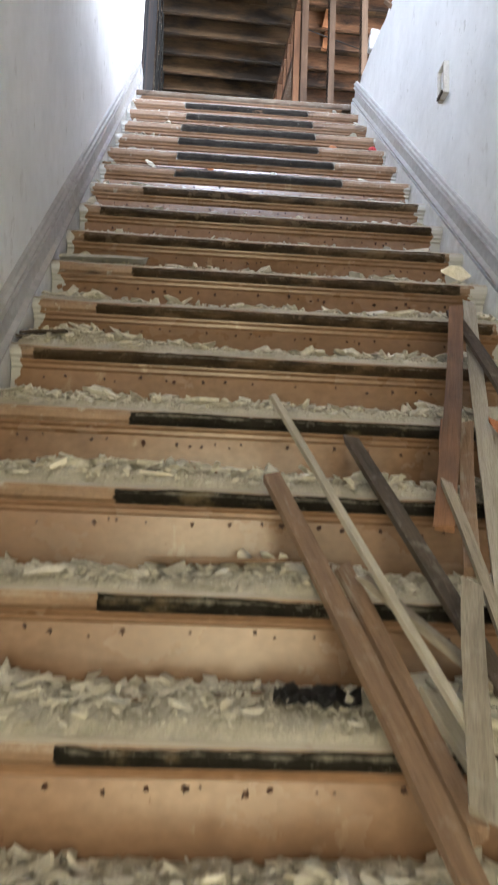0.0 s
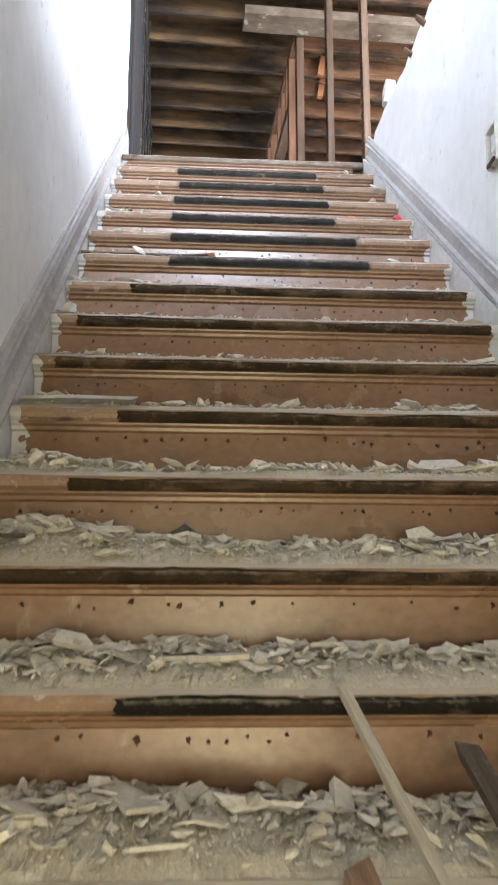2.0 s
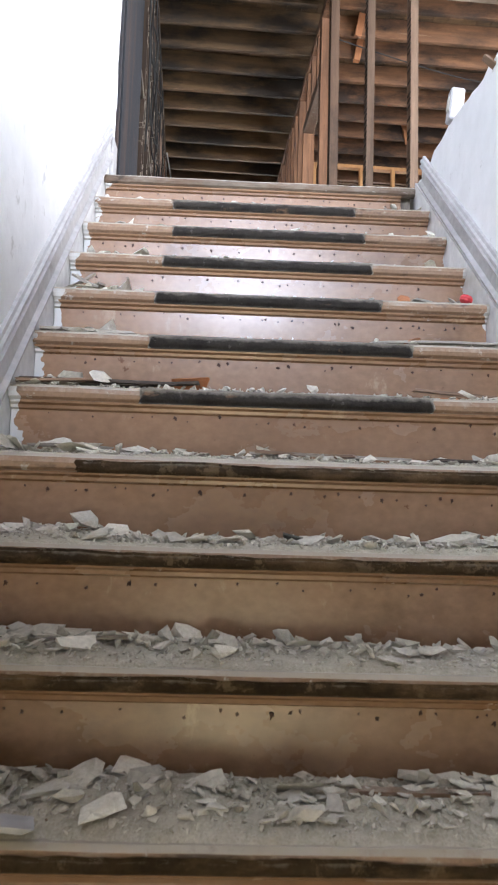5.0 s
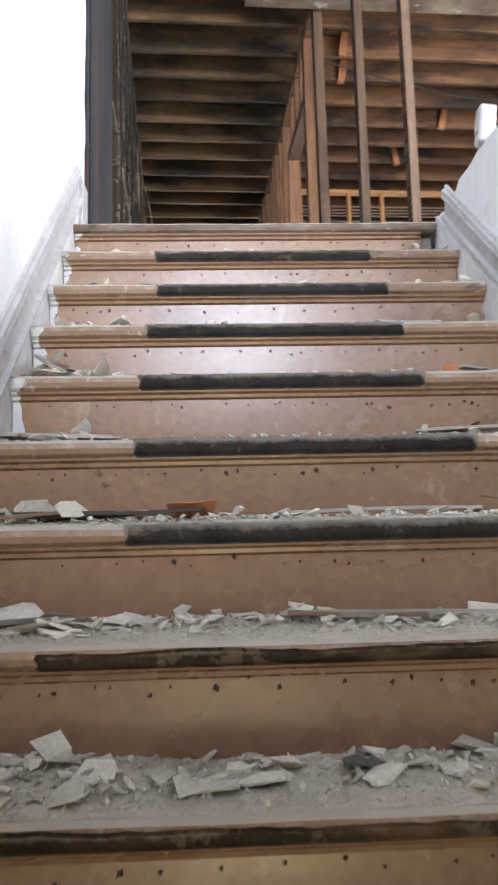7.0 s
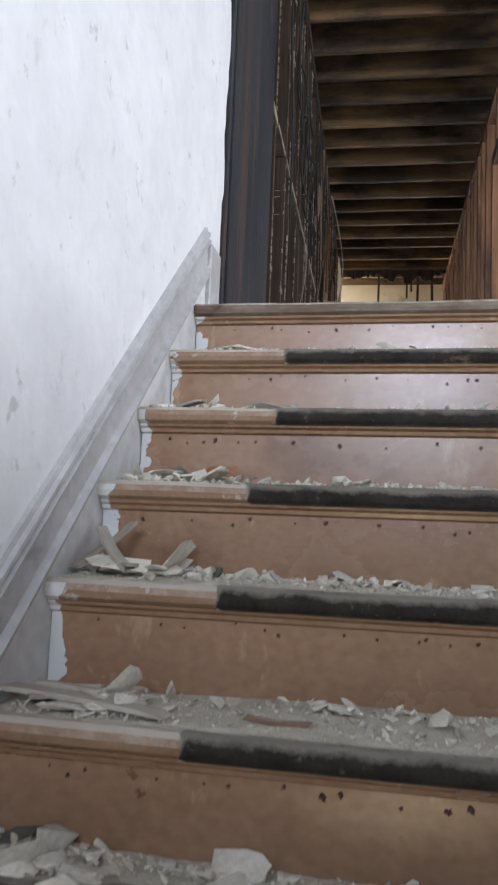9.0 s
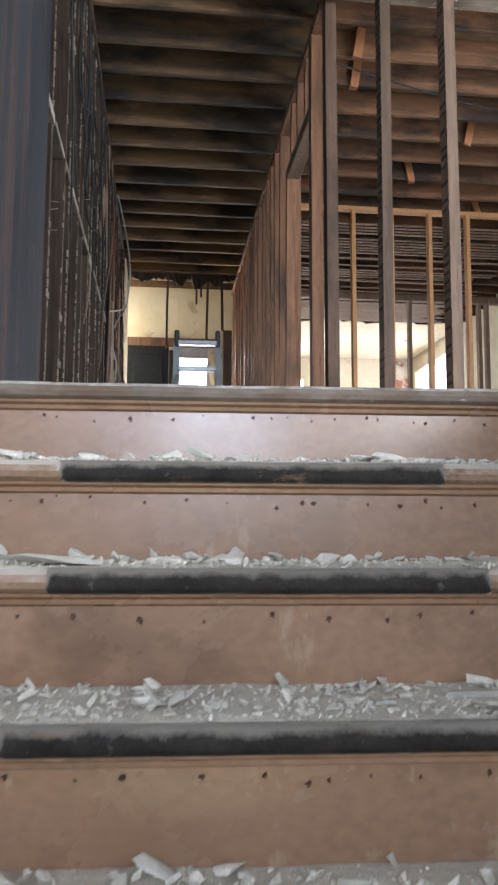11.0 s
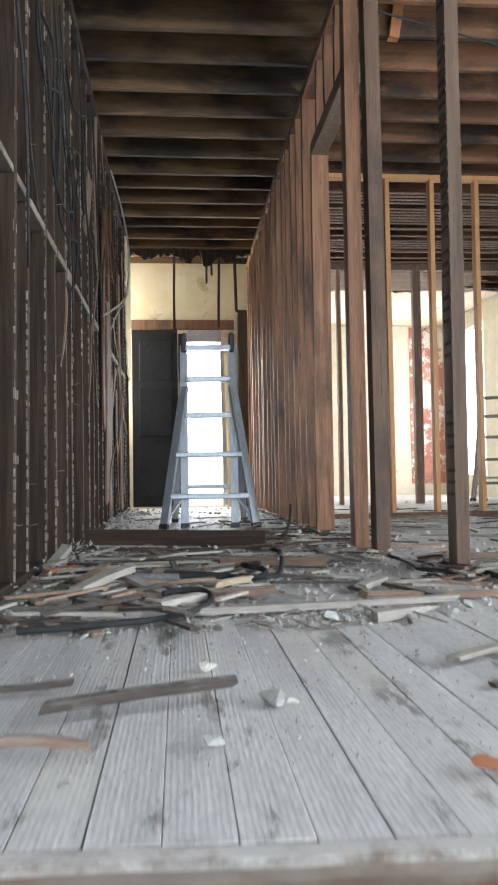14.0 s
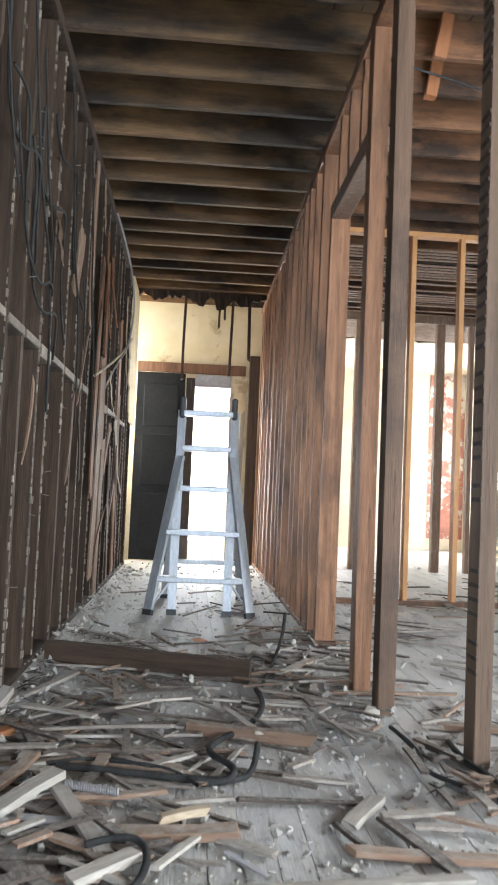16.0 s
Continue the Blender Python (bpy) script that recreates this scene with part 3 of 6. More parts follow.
wall_x("wall_side", 4.85, 5.0, -3.12, 14.0, 4.15, 7.7, M_MORTAR, holes=((1.2, 3.4, 5.2, 7.1), (5.6, 7.2, 5.2, 7.1)), m=UP, label="whitewashed brick side wall")
wall_x("wall_side_rear", 4.85, 5.0, 14.0, 18.4, 4.15, 7.7, M_PALE, holes=((16.25, 18.0, 4.75, 7.2),), m=UP, label="peeling cream side wall with a bright window")
wall_y("wall_rear", 18.2, 18.35, 0.95, 4.85, 4.15, 7.7, M_PALE, holes=((2.1, 2.68, 5.0, 7.05),), m=UP, label="peeling cream rear wall with a bright window")
tagged(part("wall_rear_patch", box(4.22, 4.845, 18.188, 18.196, 4.6, 7.45), M_REDWALL), "flaking red paint on the rear wall", "wall", kind="structure").matrix_world = UP
tagged(part("backdrop", box(-6, 14, 21.5, 21.6, 0, 12), M_DAY), "white overcast daylight", "backdrop", kind="structure")
tagged(part("backdrop_side", box(8.0, 8.1, 10, 21, 0, 12), M_DAY), "white overcast daylight", "backdrop", kind="structure")

# upper floor slab with the stair opening, and the ceiling over all
def slab():
    bm = bmesh.new()
    for x0, x1, y0, y1 in ((-0.72, 5.6, -3.0, 0.6), (0.985, 5.4, 0.6, 4.9), (-0.598, 0.80, 4.904, 5.04), (-1.9, 5.3, 5.04, 18.6)):
        bm_box(bm, x0, x1, y0, y1, 4.15, 4.376)
    return tagged(part("floor_base", bm, M_LATH_GREY), "dark subfloor under the boards", "floor", kind="structure")


slab()


def ceiling():
    bm, bm2 = bmesh.new(), bmesh.new()
    r = random.Random(21)
    # deck boards across the joists
    x = -2.2
    while x < 5.2:
        bm_box(bm, x, x + 0.135, -3.4, 18.6, Z_CEIL + 0.20, Z_CEIL + 0.225)
        x += 0.14
    # joists
    for k in range(-29, 27):
        v = 8.385 + 0.386 * k + r.uniform(-0.018, 0.018)
        dz = r.uniform(-0.012, 0.012)
        bm_box(bm, -2.2, 0.94, v - 0.022, v + 0.022, Z_CEIL + dz, Z_CEIL + 0.20, 0.004)
        bm_box(bm2, 0.941, 5.2, v - 0.022, v + 0.022, Z_CEIL + dz * 0.4, Z_CEIL + 0.20, 0.004)
    side_part = part("ceiling_side", bm2, M_JOIST_RUST)
    side_part.matrix_world = UP
    tagged(side_part, "rust-brown open ceiling joists over the side room", "ceiling", kind="structure")
    ob = part("ceiling", bm, M_JOIST)
    ob.matrix_world = UP
    return tagged(ob, "smoke-darkened open ceiling joists under roof boards", "ceiling", kind="structure")


ceiling()
bm = bmesh.new()
rr = random.Random(23)
rings = []
for k in range(61):
    u = 0.36 + 4.44 * k / 60
    w = 0.012 * noise.noise((u * 4, 0, 7))
    rings.append([bm.verts.new((u, v + (w if z < Z_CEIL else 0), z + (0.5 * w if z < Z_CEIL else 0))) for v, z in ((7.42, Z_CEIL - 0.075), (7.69, Z_CEIL - 0.07), (7.69, Z_CEIL + 0.02), (7.42, Z_CEIL + 0.02))])
for a, b in zip(rings, rings[1:]):
    for k in range(4):
        bm.faces.new((a[k], a[(k + 1) % 4], b[(k + 1) % 4], b[k]))
bm.faces.new(rings[0]); bm.faces.new(rings[-1][::-1])
tagged(part("ceiling_beam", bm, M_BEAM), "pale plaster-mottled beam under the joists", "ceiling", kind="structure").matrix_world = UP
tagged(part("roof", box(-2.6, 5.2, -3.6, 19, 7.74, 7.8), M_DECK), "dark roof over the joists", "roof", kind="structure").matrix_world = UP


def plaster_ceiling_remnant():
    """Pale plaster left at the rear of the ceiling, its near edge broken."""
    bm = bmesh.new()
    r = random.Random(5)
    n = 46
    rows = []
    for k in range(n + 1):
        u = 1.02 + 3.8 * k / n
        v = 15.5 + 0.25 * noise.noise((u * 1.7, 0, 2)) + r.uniform(-0.06, 0.06)
        rows.append([bm.verts.new((u, v, Z_CEIL - 0.02)), bm.verts.new((u, 18.19, Z_CEIL - 0.02)), bm.verts.new((u, v, Z_CEIL - 0.004)), bm.verts.new((u, 18.19, Z_CEIL - 0.004))])
    for a, b in zip(rows, rows[1:]):
        bm.faces.new((a[0], a[1], b[1], b[0])); bm.faces.new((a[2], b[2], b[3], a[3])); bm.faces.new((a[0], b[0], b[2], a[2]))
    ob = part("ceiling_plaster", bm, M_PALE)
    ob.matrix_world = UP
    return tagged(ob, "pale broken plaster left on the rear ceiling", "ceiling", kind="structure")


plaster_ceiling_remnant()

# ---- staircase ----
stair = empty("staircase", pose(0, 0, 0), label="steep wooden staircase with tan painted risers and black rubber nosings", category="staircase")


def tread_bm(i):
    y, z = nose_y(i), nose_z(i)
    x0, x1 = X_LEFT - 0.0115, x_right(y) + 0.0085
    back = y + RUN + 0.05 if i else y + 0.038
    r = random.Random(100 + i)
    prof = [(back, -0.04), (y + 0.012, -0.04), (y + 0.003, -0.033), (y, -0.02), (y + 0.003, -0.008), (y + 0.012, 0.0), (back, 0.0)]
    bm = bmesh.new()
    nx, rings = 24, []
    for k in range(nx + 1):
        x = x0 + (x1 - x0) * k / nx
        dip = 0.003 * math.sin(math.pi * k / nx) + 0.0015 * noise.noise((x * 6, i, 0))
        rings.append([bm.verts.new((x, yy + (0.004 * noise.noise((x * 9, i, 5)) if yy < y + 0.02 else 0), z + dz - (dip if dz > -0.03 else 0))) for yy, dz in prof])
    for a, b in zip(rings, rings[1:]):
        for k in range(len(prof) - 1):
            bm.faces.new((a[k], a[k + 1], b[k + 1], b[k]))
    bm.faces.new(rings[0]); bm.faces.new(rings[-1][::-1])
    return bm


def cove_bm(i):
    y, z = nose_y(i), nose_z(i)
    x0, x1 = X_LEFT - 0.010, (x_right(y) + 0.007 if i else 0.75)
    prof = [(y + 0.036, -0.041), (y + 0.012, -0.041), (y + 0.014, -0.047), (y + 0.024, -0.052), (y + 0.026, -0.060), (y + 0.036, -0.064)]
    bm = bmesh.new()
    ends = [[bm.verts.new((x, yy, z + dz)) for yy, dz in prof] for x in (x0, x1)]
    for k in range(len(prof) - 1):
        bm.faces.new((ends[0][k], ends[0][k + 1], ends[1][k + 1], ends[1][k]))
    bm.faces.new(ends[0]); bm.faces.new(ends[1][::-1])
    return bm


def strip_bm(i, x0, x1):
    """A rubber strip wrapped round the nosing; on the lower treads dust has buried its upper part, and on 7 to 12 it
    also stands in for the nosing's shade.
    """
    y, z = nose_y(i), nose_z(i)
    prof = [(0.022, 0.0035), (0.012, 0.0030), (0.001, -0.006), (-0.0045, -0.02), (-0.002, -0.036), (0.010, -0.0425)]
    lengths = [0.0]
    for (a, b), (c, d) in zip(prof, prof[1:]):
        lengths.append(lengths[-1] + math.hypot(c - a, d - b))

    def along(q):
        for k in range(len(prof) - 1):
            if q <= lengths[k + 1] or k == len(prof) - 2:
                f = (q - lengths[k]) / (lengths[k + 1] - lengths[k])
                return [prof[k][e] + (prof[k + 1][e] - prof[k][e]) * f for e in (0, 1)]

    buried = 0.0 if i < 6 else (0.012 if i == 6 else (0.031 if i < 13 else 0.029))
    r = random.Random(50 + i)
    bm = bmesh.new()
    n, m, rings = 60, 7, []
    for k in range(n + 1):
        x = x0 + (x1 - x0) * k / n
        w = r.uniform(-0.001, 0.001)
        dip = 0.003 * math.sin(math.pi * (x - X_LEFT) / 1.41)
        start = buried * (1 + 0.22 * noise.noise((x * 5, i * 1.7, 0)) + 0.10 * noise.noise((x * 28, i, 2)))
        if i < 6:
            start = 0.003 + 0.004 * noise.noise((x * 12, i, 2))
        ring = []
        for q in range(m):
            yy, dz = along(max(0.0, start) + (lengths[-1] - max(0.0, start)) * q / (m - 1))
            ring.append(bm.verts.new((x + (r.uniform(-0.004, 0.004) if k in (0, n) else 0), y + yy + w, z + dz - dip * (dz > -0.03))))
        rings.append(ring)
    for a, b in zip(rings, rings[1:]):
        for k in range(m - 1):
            bm.faces.new((a[k], a[k + 1], b[k + 1], b[k]))
    bmesh.ops.solidify(bm, geom=list(bm.faces), thickness=0.002)
    return bm


def nail_mesh(seed):
    """A rusted nail hole with its run of rust."""
    r = random.Random(seed)
    bm = bmesh.new()
    n = 11
    ring = []
    for k in range(n):
        a = 2 * math.pi * k / n
        rad = 0.0049 * (0.85 + 0.5 * math.sin(2 * a + seed) * math.sin(3 * a + 2 * seed)) * r.uniform(0.6, 1.3)
        ring.append((rad * math.cos(a) * (0.8 + 0.12 * (seed % 4)), rad * math.sin(a) * (1.5 if math.sin(a) < 0 and seed % 2 else 1.0)))
    lo = [bm.verts.new((x, 0.002, z)) for x, z in ring]
    hi = [bm.verts.new((x * 0.7, -0.0015, z * 0.7)) for x, z in ring]
    for k in range(n):
        bm.faces.new((lo[k], lo[(k + 1) % n], hi[(k + 1) % n], hi[k]))
    bm.faces.new(hi)
    return mesh_of(bm, M_NAIL)


NAILS = [nail_mesh(k) for k in range(10)]
for i in range(N_STEPS):
    y, z = nose_y(i), nose_z(i)
    r = random.Random(i)
    part("tread", tread_bm(i), M_TREAD if i else M_TOPNOSE, stair, "dusty tan tread with a rounded nosing" if i == 0 else "")
    xr = x_right(y) - 0.002 if i else 0.752
    riser = part("riser", box(X_LEFT - 0.0105, xr + (0.009 if i else 0), y + 0.036, y + 0.056, z - RISE - 0.015, z - 0.041, 0.001), M_RISER, stair)
    part("cove_moulding", cove_bm(i), M_RISER, stair)
    if i:
        a = -0.255 + r.uniform(-0.012, 0.012)
        b = 0.485 + r.uniform(-0.01, 0.02) + (0.03 if i > 4 else 0)
        if i > 7:
            a, b = -0.25 + r.uniform(-0.03, 0.03), 0.56 + r.uniform(-0.05, 0.2)
        # nearly full width here, as the painted shade line under the nosing
        if 6 < i < 13:
            a, b = X_LEFT + r.uniform(0.05, 0.3), x_right(y) - r.uniform(0.02, 0.1)
        part("rubber_strip", strip_bm(i, a, b), M_RUBBER if i < 7 else (M_NOSE_EDGE_SHADE if i < 13 else M_RUBBER_DUSTY), stair, "worn black rubber nosing strip" if i == 1 else "", True)
    if i <= 19:
        x = X_LEFT + r.uniform(0.06, 0.12)
        while x < xr - 0.05:
            ob = part("nail", r.choice(NAILS), M_NAIL, riser)
            s = r.choice((0.6, 0.8, 1.0, 1.25)) * (1.2 if i > 9 else 1)
            ob.matrix_local = pose(x, y + 0.0345, z - 0.078 + r.gauss(0, 0.005), 0, r.uniform(-25, 25), 0) @ Matrix.Scale(s, 4)
            x += r.choice((0.022, 0.03, 0.05, 0.06, 0.075, 0.09, 0.11)) + r.uniform(-0.01, 0.01)

# skirtings with a moulded cap along both walls
def skirt(side):
    bm = bmesh.new()
    ya, yb = -0.2, 5.0 if side < 0 else 4.86
    n = 40
    rings = []
    for k in range(n + 1):
        y = ya + (yb - ya) * k / n
        z = slope_z(y)
        x = -0.6 if side < 0 else x_right(y) + 0.022
        s = -side
        lo = max(z - 0.32, 0.0)
        prof = [(x, lo), (x + s * 0.012, lo), (x + s * 0.012, z + (0.054 if side < 0 else 0.012)), (x, z + (0.054 if side < 0 else 0.012))]
        rings.append([bm.verts.new((px, y, pz)) for px, pz in prof])
    for a, b in zip(rings, rings[1:]):
        for k in range(3):
            bm.faces.new((a[k], a[k + 1], b[k + 1], b[k]))
    bm.faces.new(rings[0]); bm.faces.new(rings[-1][::-1])
    return bm


def skirt_cap(side):
    bm = bmesh.new()
    ya, yb = -0.2, 4.97 if side < 0 else 4.74
    n = 60
    rings = []
    for k in range(n + 1):
        y = ya + (yb - ya) * k / n
        z = slope_z(y) + (0.016 if side < 0 else 0.012) + 0.002 * noise.noise((y * 3, side, 0))
        x = -0.6 if side < 0 else x_right(y) + 0.022
        s = -side
        prof = [(0.0, 0.006), (0.020, 0.006), (0.030, 0.012), (0.031, 0.024), (0.024, 0.029), (0.016, 0.034), (0.014, 0.108), (0.025, 0.113), (0.026, 0.122), (0.018, 0.126), (0.018, 0.134), (0.023, 0.138), (0.022, 0.148), (0.013, 0.152), (0.010, 0.166), (0.0, 0.168)]
        if side > 0:
            prof = [(px, pz + (0.010 if pz > 0.1 else 0.028)) for px, pz in prof]
        rings.append([bm.verts.new((x + s * px, y, z + pz)) for px, pz in prof])
    for a, b in zip(rings, rings[1:]):
        for k in range(len(rings[0]) - 1):
            bm.faces.new((a[k], a[k + 1], b[k + 1], b[k]))
    bm.faces.new(rings[0]); bm.faces.new(rings[-1][::-1])
    return bm


for side, nm in ((-1, "left"), (1, "right")):
    base = tagged(part("baseboard_" + nm, skirt(side), M_SKIRTBASE), "scuffed grey-white sloping stair skirting", "skirting", kind="structure")
    part("cap_moulding", skirt_cap(side), M_SKIRT, base)
# the cap turns level at the landing
tagged(part("trim_landing", box(-0.6, -0.572, 4.972, 5.10, 4.40, 4.64, 0.004), M_SKIRT), "short white upright trim at the stair head", "trim", kind="structure")

# ---- landing and corridor floorboards ----
floor = empty("floor_upper", UP, label="grey painted ribbed floorboards under demolition dust", category="floor", kind="structure")
r = random.Random(31)
u = -0.62
while u < 4.85:
    w = 0.084
    y0 = 4.887 - 0.0419 * u if u < 0.82 else (4.935 if u < 0.97 else 0.603 - 0.0419 * u)
    gap = r.choice((0.0004, 0.0005, 0.0006, 0.0008, 0.0024))
    cuts = (r.uniform(8.5, 11.5),) if u < 2.4 else ()
    if u < 0.97 and r.random() < 0.6:
        cuts = (r.uniform(5.9, 7.4), r.uniform(9.0, 11.5))
    ends = (y0, *cuts, 18.2)
    for a, b in zip(ends, ends[1:]):
        part("floorboard", box(u + gap * 0.5, u + w - gap * 0.5, a + 0.0015, b - 0.0015, 4.376, 4.397 + r.uniform(-0.0016, 0.0010), 0.0012), M_FLOOR, floor)
    u += w
tagged(part("floor_front", box(-0.6, 4.85, -3.0, 0.6, 4.377, 4.397), M_FLOOR), "grey dusty floor of the front room", "floor", kind="structure")

# ---- left side: charcoal board, then sooty studs ----
tagged(part("wall_left_board", box(-0.70, -0.588, 5.205, 6.05, 4.39, 7.5, 0.004), M_SLATE), "charcoal painted wall board at the stair head", "wall", kind="structure")
for y0 in (5.32,):
    tagged(part("trim_board", box(-0.588, -0.578, y0 - 0.09, y0, 4.40, 7.5, 0.002), M_SLATE), "dark upright trim on the charcoal board", "trim", kind="structure")
frame_left = empty("wall_left_frame", UP, label="open wall of sooty studs stripped of plaster", category="wall", kind="structure")
r = random.Random(7)
v = 6.12
stud_vs = []
k = 0
while v < 13.6:
    bm = lumber(Z_CEIL - 4.43, 0.095, 0.046, 300 + k, 0.004, 0.0)
    ob = part("stud", bm, M_SOOT, frame_left)
    ob.matrix_local = pose(-0.632 + r.uniform(-0.008, 0.008), v, 4.41, r.uniform(-0.15, 0.15), r.uniform(-0.15, 0.15), 0)
    crust = bmesh.new()
    z = 0.02
    while z < 3.0:
        if noise.noise((z * 1.3, k * 3.7, 0)) > -0.28 and r.random() < 0.85:
            h, d = r.uniform(0.02, 0.043), r.uniform(0.002, 0.006)
            w2 = r.uniform(0.003, 0.009) * (1.5 if k % 3 == 0 else 1)
            bm_box(crust, 0.0455, 0.0475 + d, -0.024 - r.uniform(0, 0.003), -0.024 + w2, z, z + h)
            if r.random() < 0.12:
                bm_box(crust, 0.0455, 0.0475 + d * 1.5, 0.004, 0.004 + w2 * 1.4, z, z + h * 0.8)
        z += 0.046
    tagged(part("plaster_crust", crust, M_CRUST, ob, "dull plaster crust along the stud's edge"), kind="stuff")
    stud_vs.append(v)
    v += r.choice((0.30, 0.34, 0.38)) + r.uniform(-0.02, 0.02)
    k += 1
part("sole_plate", box(-0.685, -0.58, 6.06, 13.65, 4.398, 4.435, 0.003), M_SOOT, frame_left)
part("top_plate", box(-0.685, -0.575, 6.06, 13.65, 7.43, 7.495, 0.003), M_SOOT, frame_left)
for a, b in zip(stud_vs, stud_vs[1:]):
    if a < 9.7 or 10.6 < a < 12.6:
        part("fire_block", box(-0.68, -0.578, a + 0.024, b - 0.024, 5.86 + r.uniform(-0.02, 0.02), 5.905, 0.003), M_CRUST, frame_left)
# near-black lath and backing; the shade between the studs is in their colour
back = empty("wall_left_back", UP, label="wooden lath behind the studs, its shade painted near-black", category="wall", kind="structure")
part("backing", box(-0.80, -0.76, 5.9, 13.55, 4.39, 7.5), M_CAVITY_SHADE, back)
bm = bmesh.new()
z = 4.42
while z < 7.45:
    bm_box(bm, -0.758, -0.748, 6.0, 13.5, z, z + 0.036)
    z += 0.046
tagged(part("laths", bm, M_CAVITY_SHADE, back), kind="stuff")
# torn strips of board and paper still nailed to the studs
for j, (v, z0, z1, w, mt) in enumerate(((10.25, 5.2, 6.9, 0.07, M_STUD), (10.42, 4.6, 6.2, 0.10, M_LATH), (10.62, 5.5, 6.95, 0.06, M_STUD), (10.8, 4.45, 5.6, 0.09, M_LATH), (9.1, 6.35, 6.7, 0.10, M_LATH), (9.75, 6.3, 7.4, 0.05, M_LATH), (11.9, 4.5, 6.8, 0.08, M_STUD))):
    ob = part("torn_board", lumber(z1 - z0, w, 0.012, 700 + j, 0.012, 0.05), mt, frame_left, "torn board strip still nailed to a stud")
    ob.matrix_local = pose(-0.568, v, z0, 0, 0, 82)

r = random.Random(91)
for j in range(4):
    L = r.uniform(0.25, 0.7)
    ob = part("torn_board", lumber(L, r.uniform(0.02, 0.07), 0.010, 720 + j, 0.02, 0.05), r.choice((M_STUD, M_LATH, M_LATH)), frame_left)
    ob.matrix_local = pose(-0.566, r.uniform(10.1, 11.9), r.uniform(4.45, 7.3 - L), r.uniform(-7, 7), 0, 84)
for j in range(7):
    L = r.uniform(0.15, 0.5)
    ob = part("torn_board", lumber(L, r.uniform(0.015, 0.04), 0.008, 740 + j, 0.01, 0.04), r.choice((M_LATH, M_POST, M_SOOT)), frame_left)
    ob.matrix_local = pose(-0.566, r.uniform(6.5, 10.2), r.uniform(4.45, 6.9), r.uniform(-5, 5), 0, 84)
for j in range(6):
    va = r.uniform(6.4, 9.8)
    z = r.uniform(6.2, 7.4)
    tube([UP @ Vector((-0.565 + r.uniform(0, 0.02), va + 0.09 * k, z - 0.16 * k + r.uniform(-0.06, 0.06))) for k in range(r.randint(3, 7))], 0.0045, M_CABLE, "wall_cable", "thin cable dangling along the sooty studs", "cable")

def torn_sheet(v, z0, z1, width, curl, seed, material, label):
    """A hanging torn strip with ragged edges, curling off the studs."""
    rr = random.Random(seed)
    bm = bmesh.new()
    n, rows = 16, []
    for k in range(n + 1):
        f = k / n
        z = z1 + (z0 - z1) * f
        w = width * (0.55 + 0.45 * math.sin(math.pi * min(1, f + 0.15)) + 0.35 * noise.noise((f * 5, seed, 0)))
        out = curl * f * f + 0.008 * noise.noise((f * 6, seed, 4))
        rows.append([bm.verts.new((-0.568 + out + 0.4 * abs(q) * curl, v + w * q + rr.uniform(-0.006, 0.006), z)) for q in (-0.5, -0.2, 0.15, 0.5)])
    for a, b in zip(rows, rows[1:]):
        for q in range(3):
            bm.faces.new((a[q], a[q + 1], b[q + 1], b[q]))
    bmesh.ops.solidify(bm, geom=list(bm.faces), thickness=0.004)
    return part("torn_sheet", bm, material, frame_left, label)


for j, (v, z0, z1, w, curl, mt, lab) in enumerate((
    (8.42, 6.32, 6.62, 0.11, 0.03, M_LATH, "brown paper tag on a stud"),
    (10.10, 7.02, 7.42, 0.10, 0.02, M_TWIG, "pale torn paper strip"),
    (10.42, 6.35, 7.15, 0.14, 0.05, M_CLEAT, "orange torn board strip"),
    (10.75, 6.50, 7.05, 0.16, 0.06, M_CLEAT, "orange torn board strip"),
    (11.05, 5.85, 6.20, 0.10, 0.04, M_YELLOW, "yellow torn paper loop"),
    (11.62, 5.20, 5.85, 0.22, 0.07, M_TWIG, "pale curled paper strip"),
    (11.35, 4.50, 5.60, 0.16, 0.02, M_LATH, "brown torn board strip"),
    (11.95, 4.60, 6.10, 0.12, 0.03, M_STUD, "red-brown torn board strip"),
    (12.20, 6.20, 7.10, 0.14, 0.03, M_TWIG, "pale torn paper strip"))):
    torn_sheet(v, z0, z1, w, curl, 400 + j, mt, lab + " hanging off the sooty studs")
tube([UP @ Vector(p) for p in ((-0.57, 10.1, 6.02), (-0.53, 10.8, 6.22), (-0.50, 11.6, 6.48), (-0.52, 12.4, 6.72))], 0.010, M_TWIG, "hanging_cable", "tan cable pulled out of the stripped wall", "cable")
for j, (v0, z0) in enumerate(((7.35, 6.72), (7.62, 6.50), (7.15, 6.95), (7.9, 6.85), (8.3, 7.1))):
    rr = random.Random(70 + j)
    tube([UP @ Vector((-0.56 + 0.03 * math.sin(1.3 * k + j), v0 + 0.13 * k, z0 - 0.10 * k + 0.14 * math.sin(1.1 * k + j) + rr.uniform(-0.03, 0.03))) for k in range(8)], 0.0065, M_CABLE, "wall_cable", "dark old cable looping from stud to stud", "cable")
for j in range(26):
    rr = random.Random(170 + j)
    v, z = stud_vs[rr.randrange(9)] + rr.uniform(-0.02, 0.02), rr.uniform(4.6, 7.2)
    ob = part("nail", lumber(0.03, 0.003, 0.003, j, 0.0, 0.0, 1), M_CRUST, frame_left)
    ob.matrix_local = pose(-0.585, v, z, rr.uniform(-20, 20), 90 + rr.uniform(-20, 20), 0)

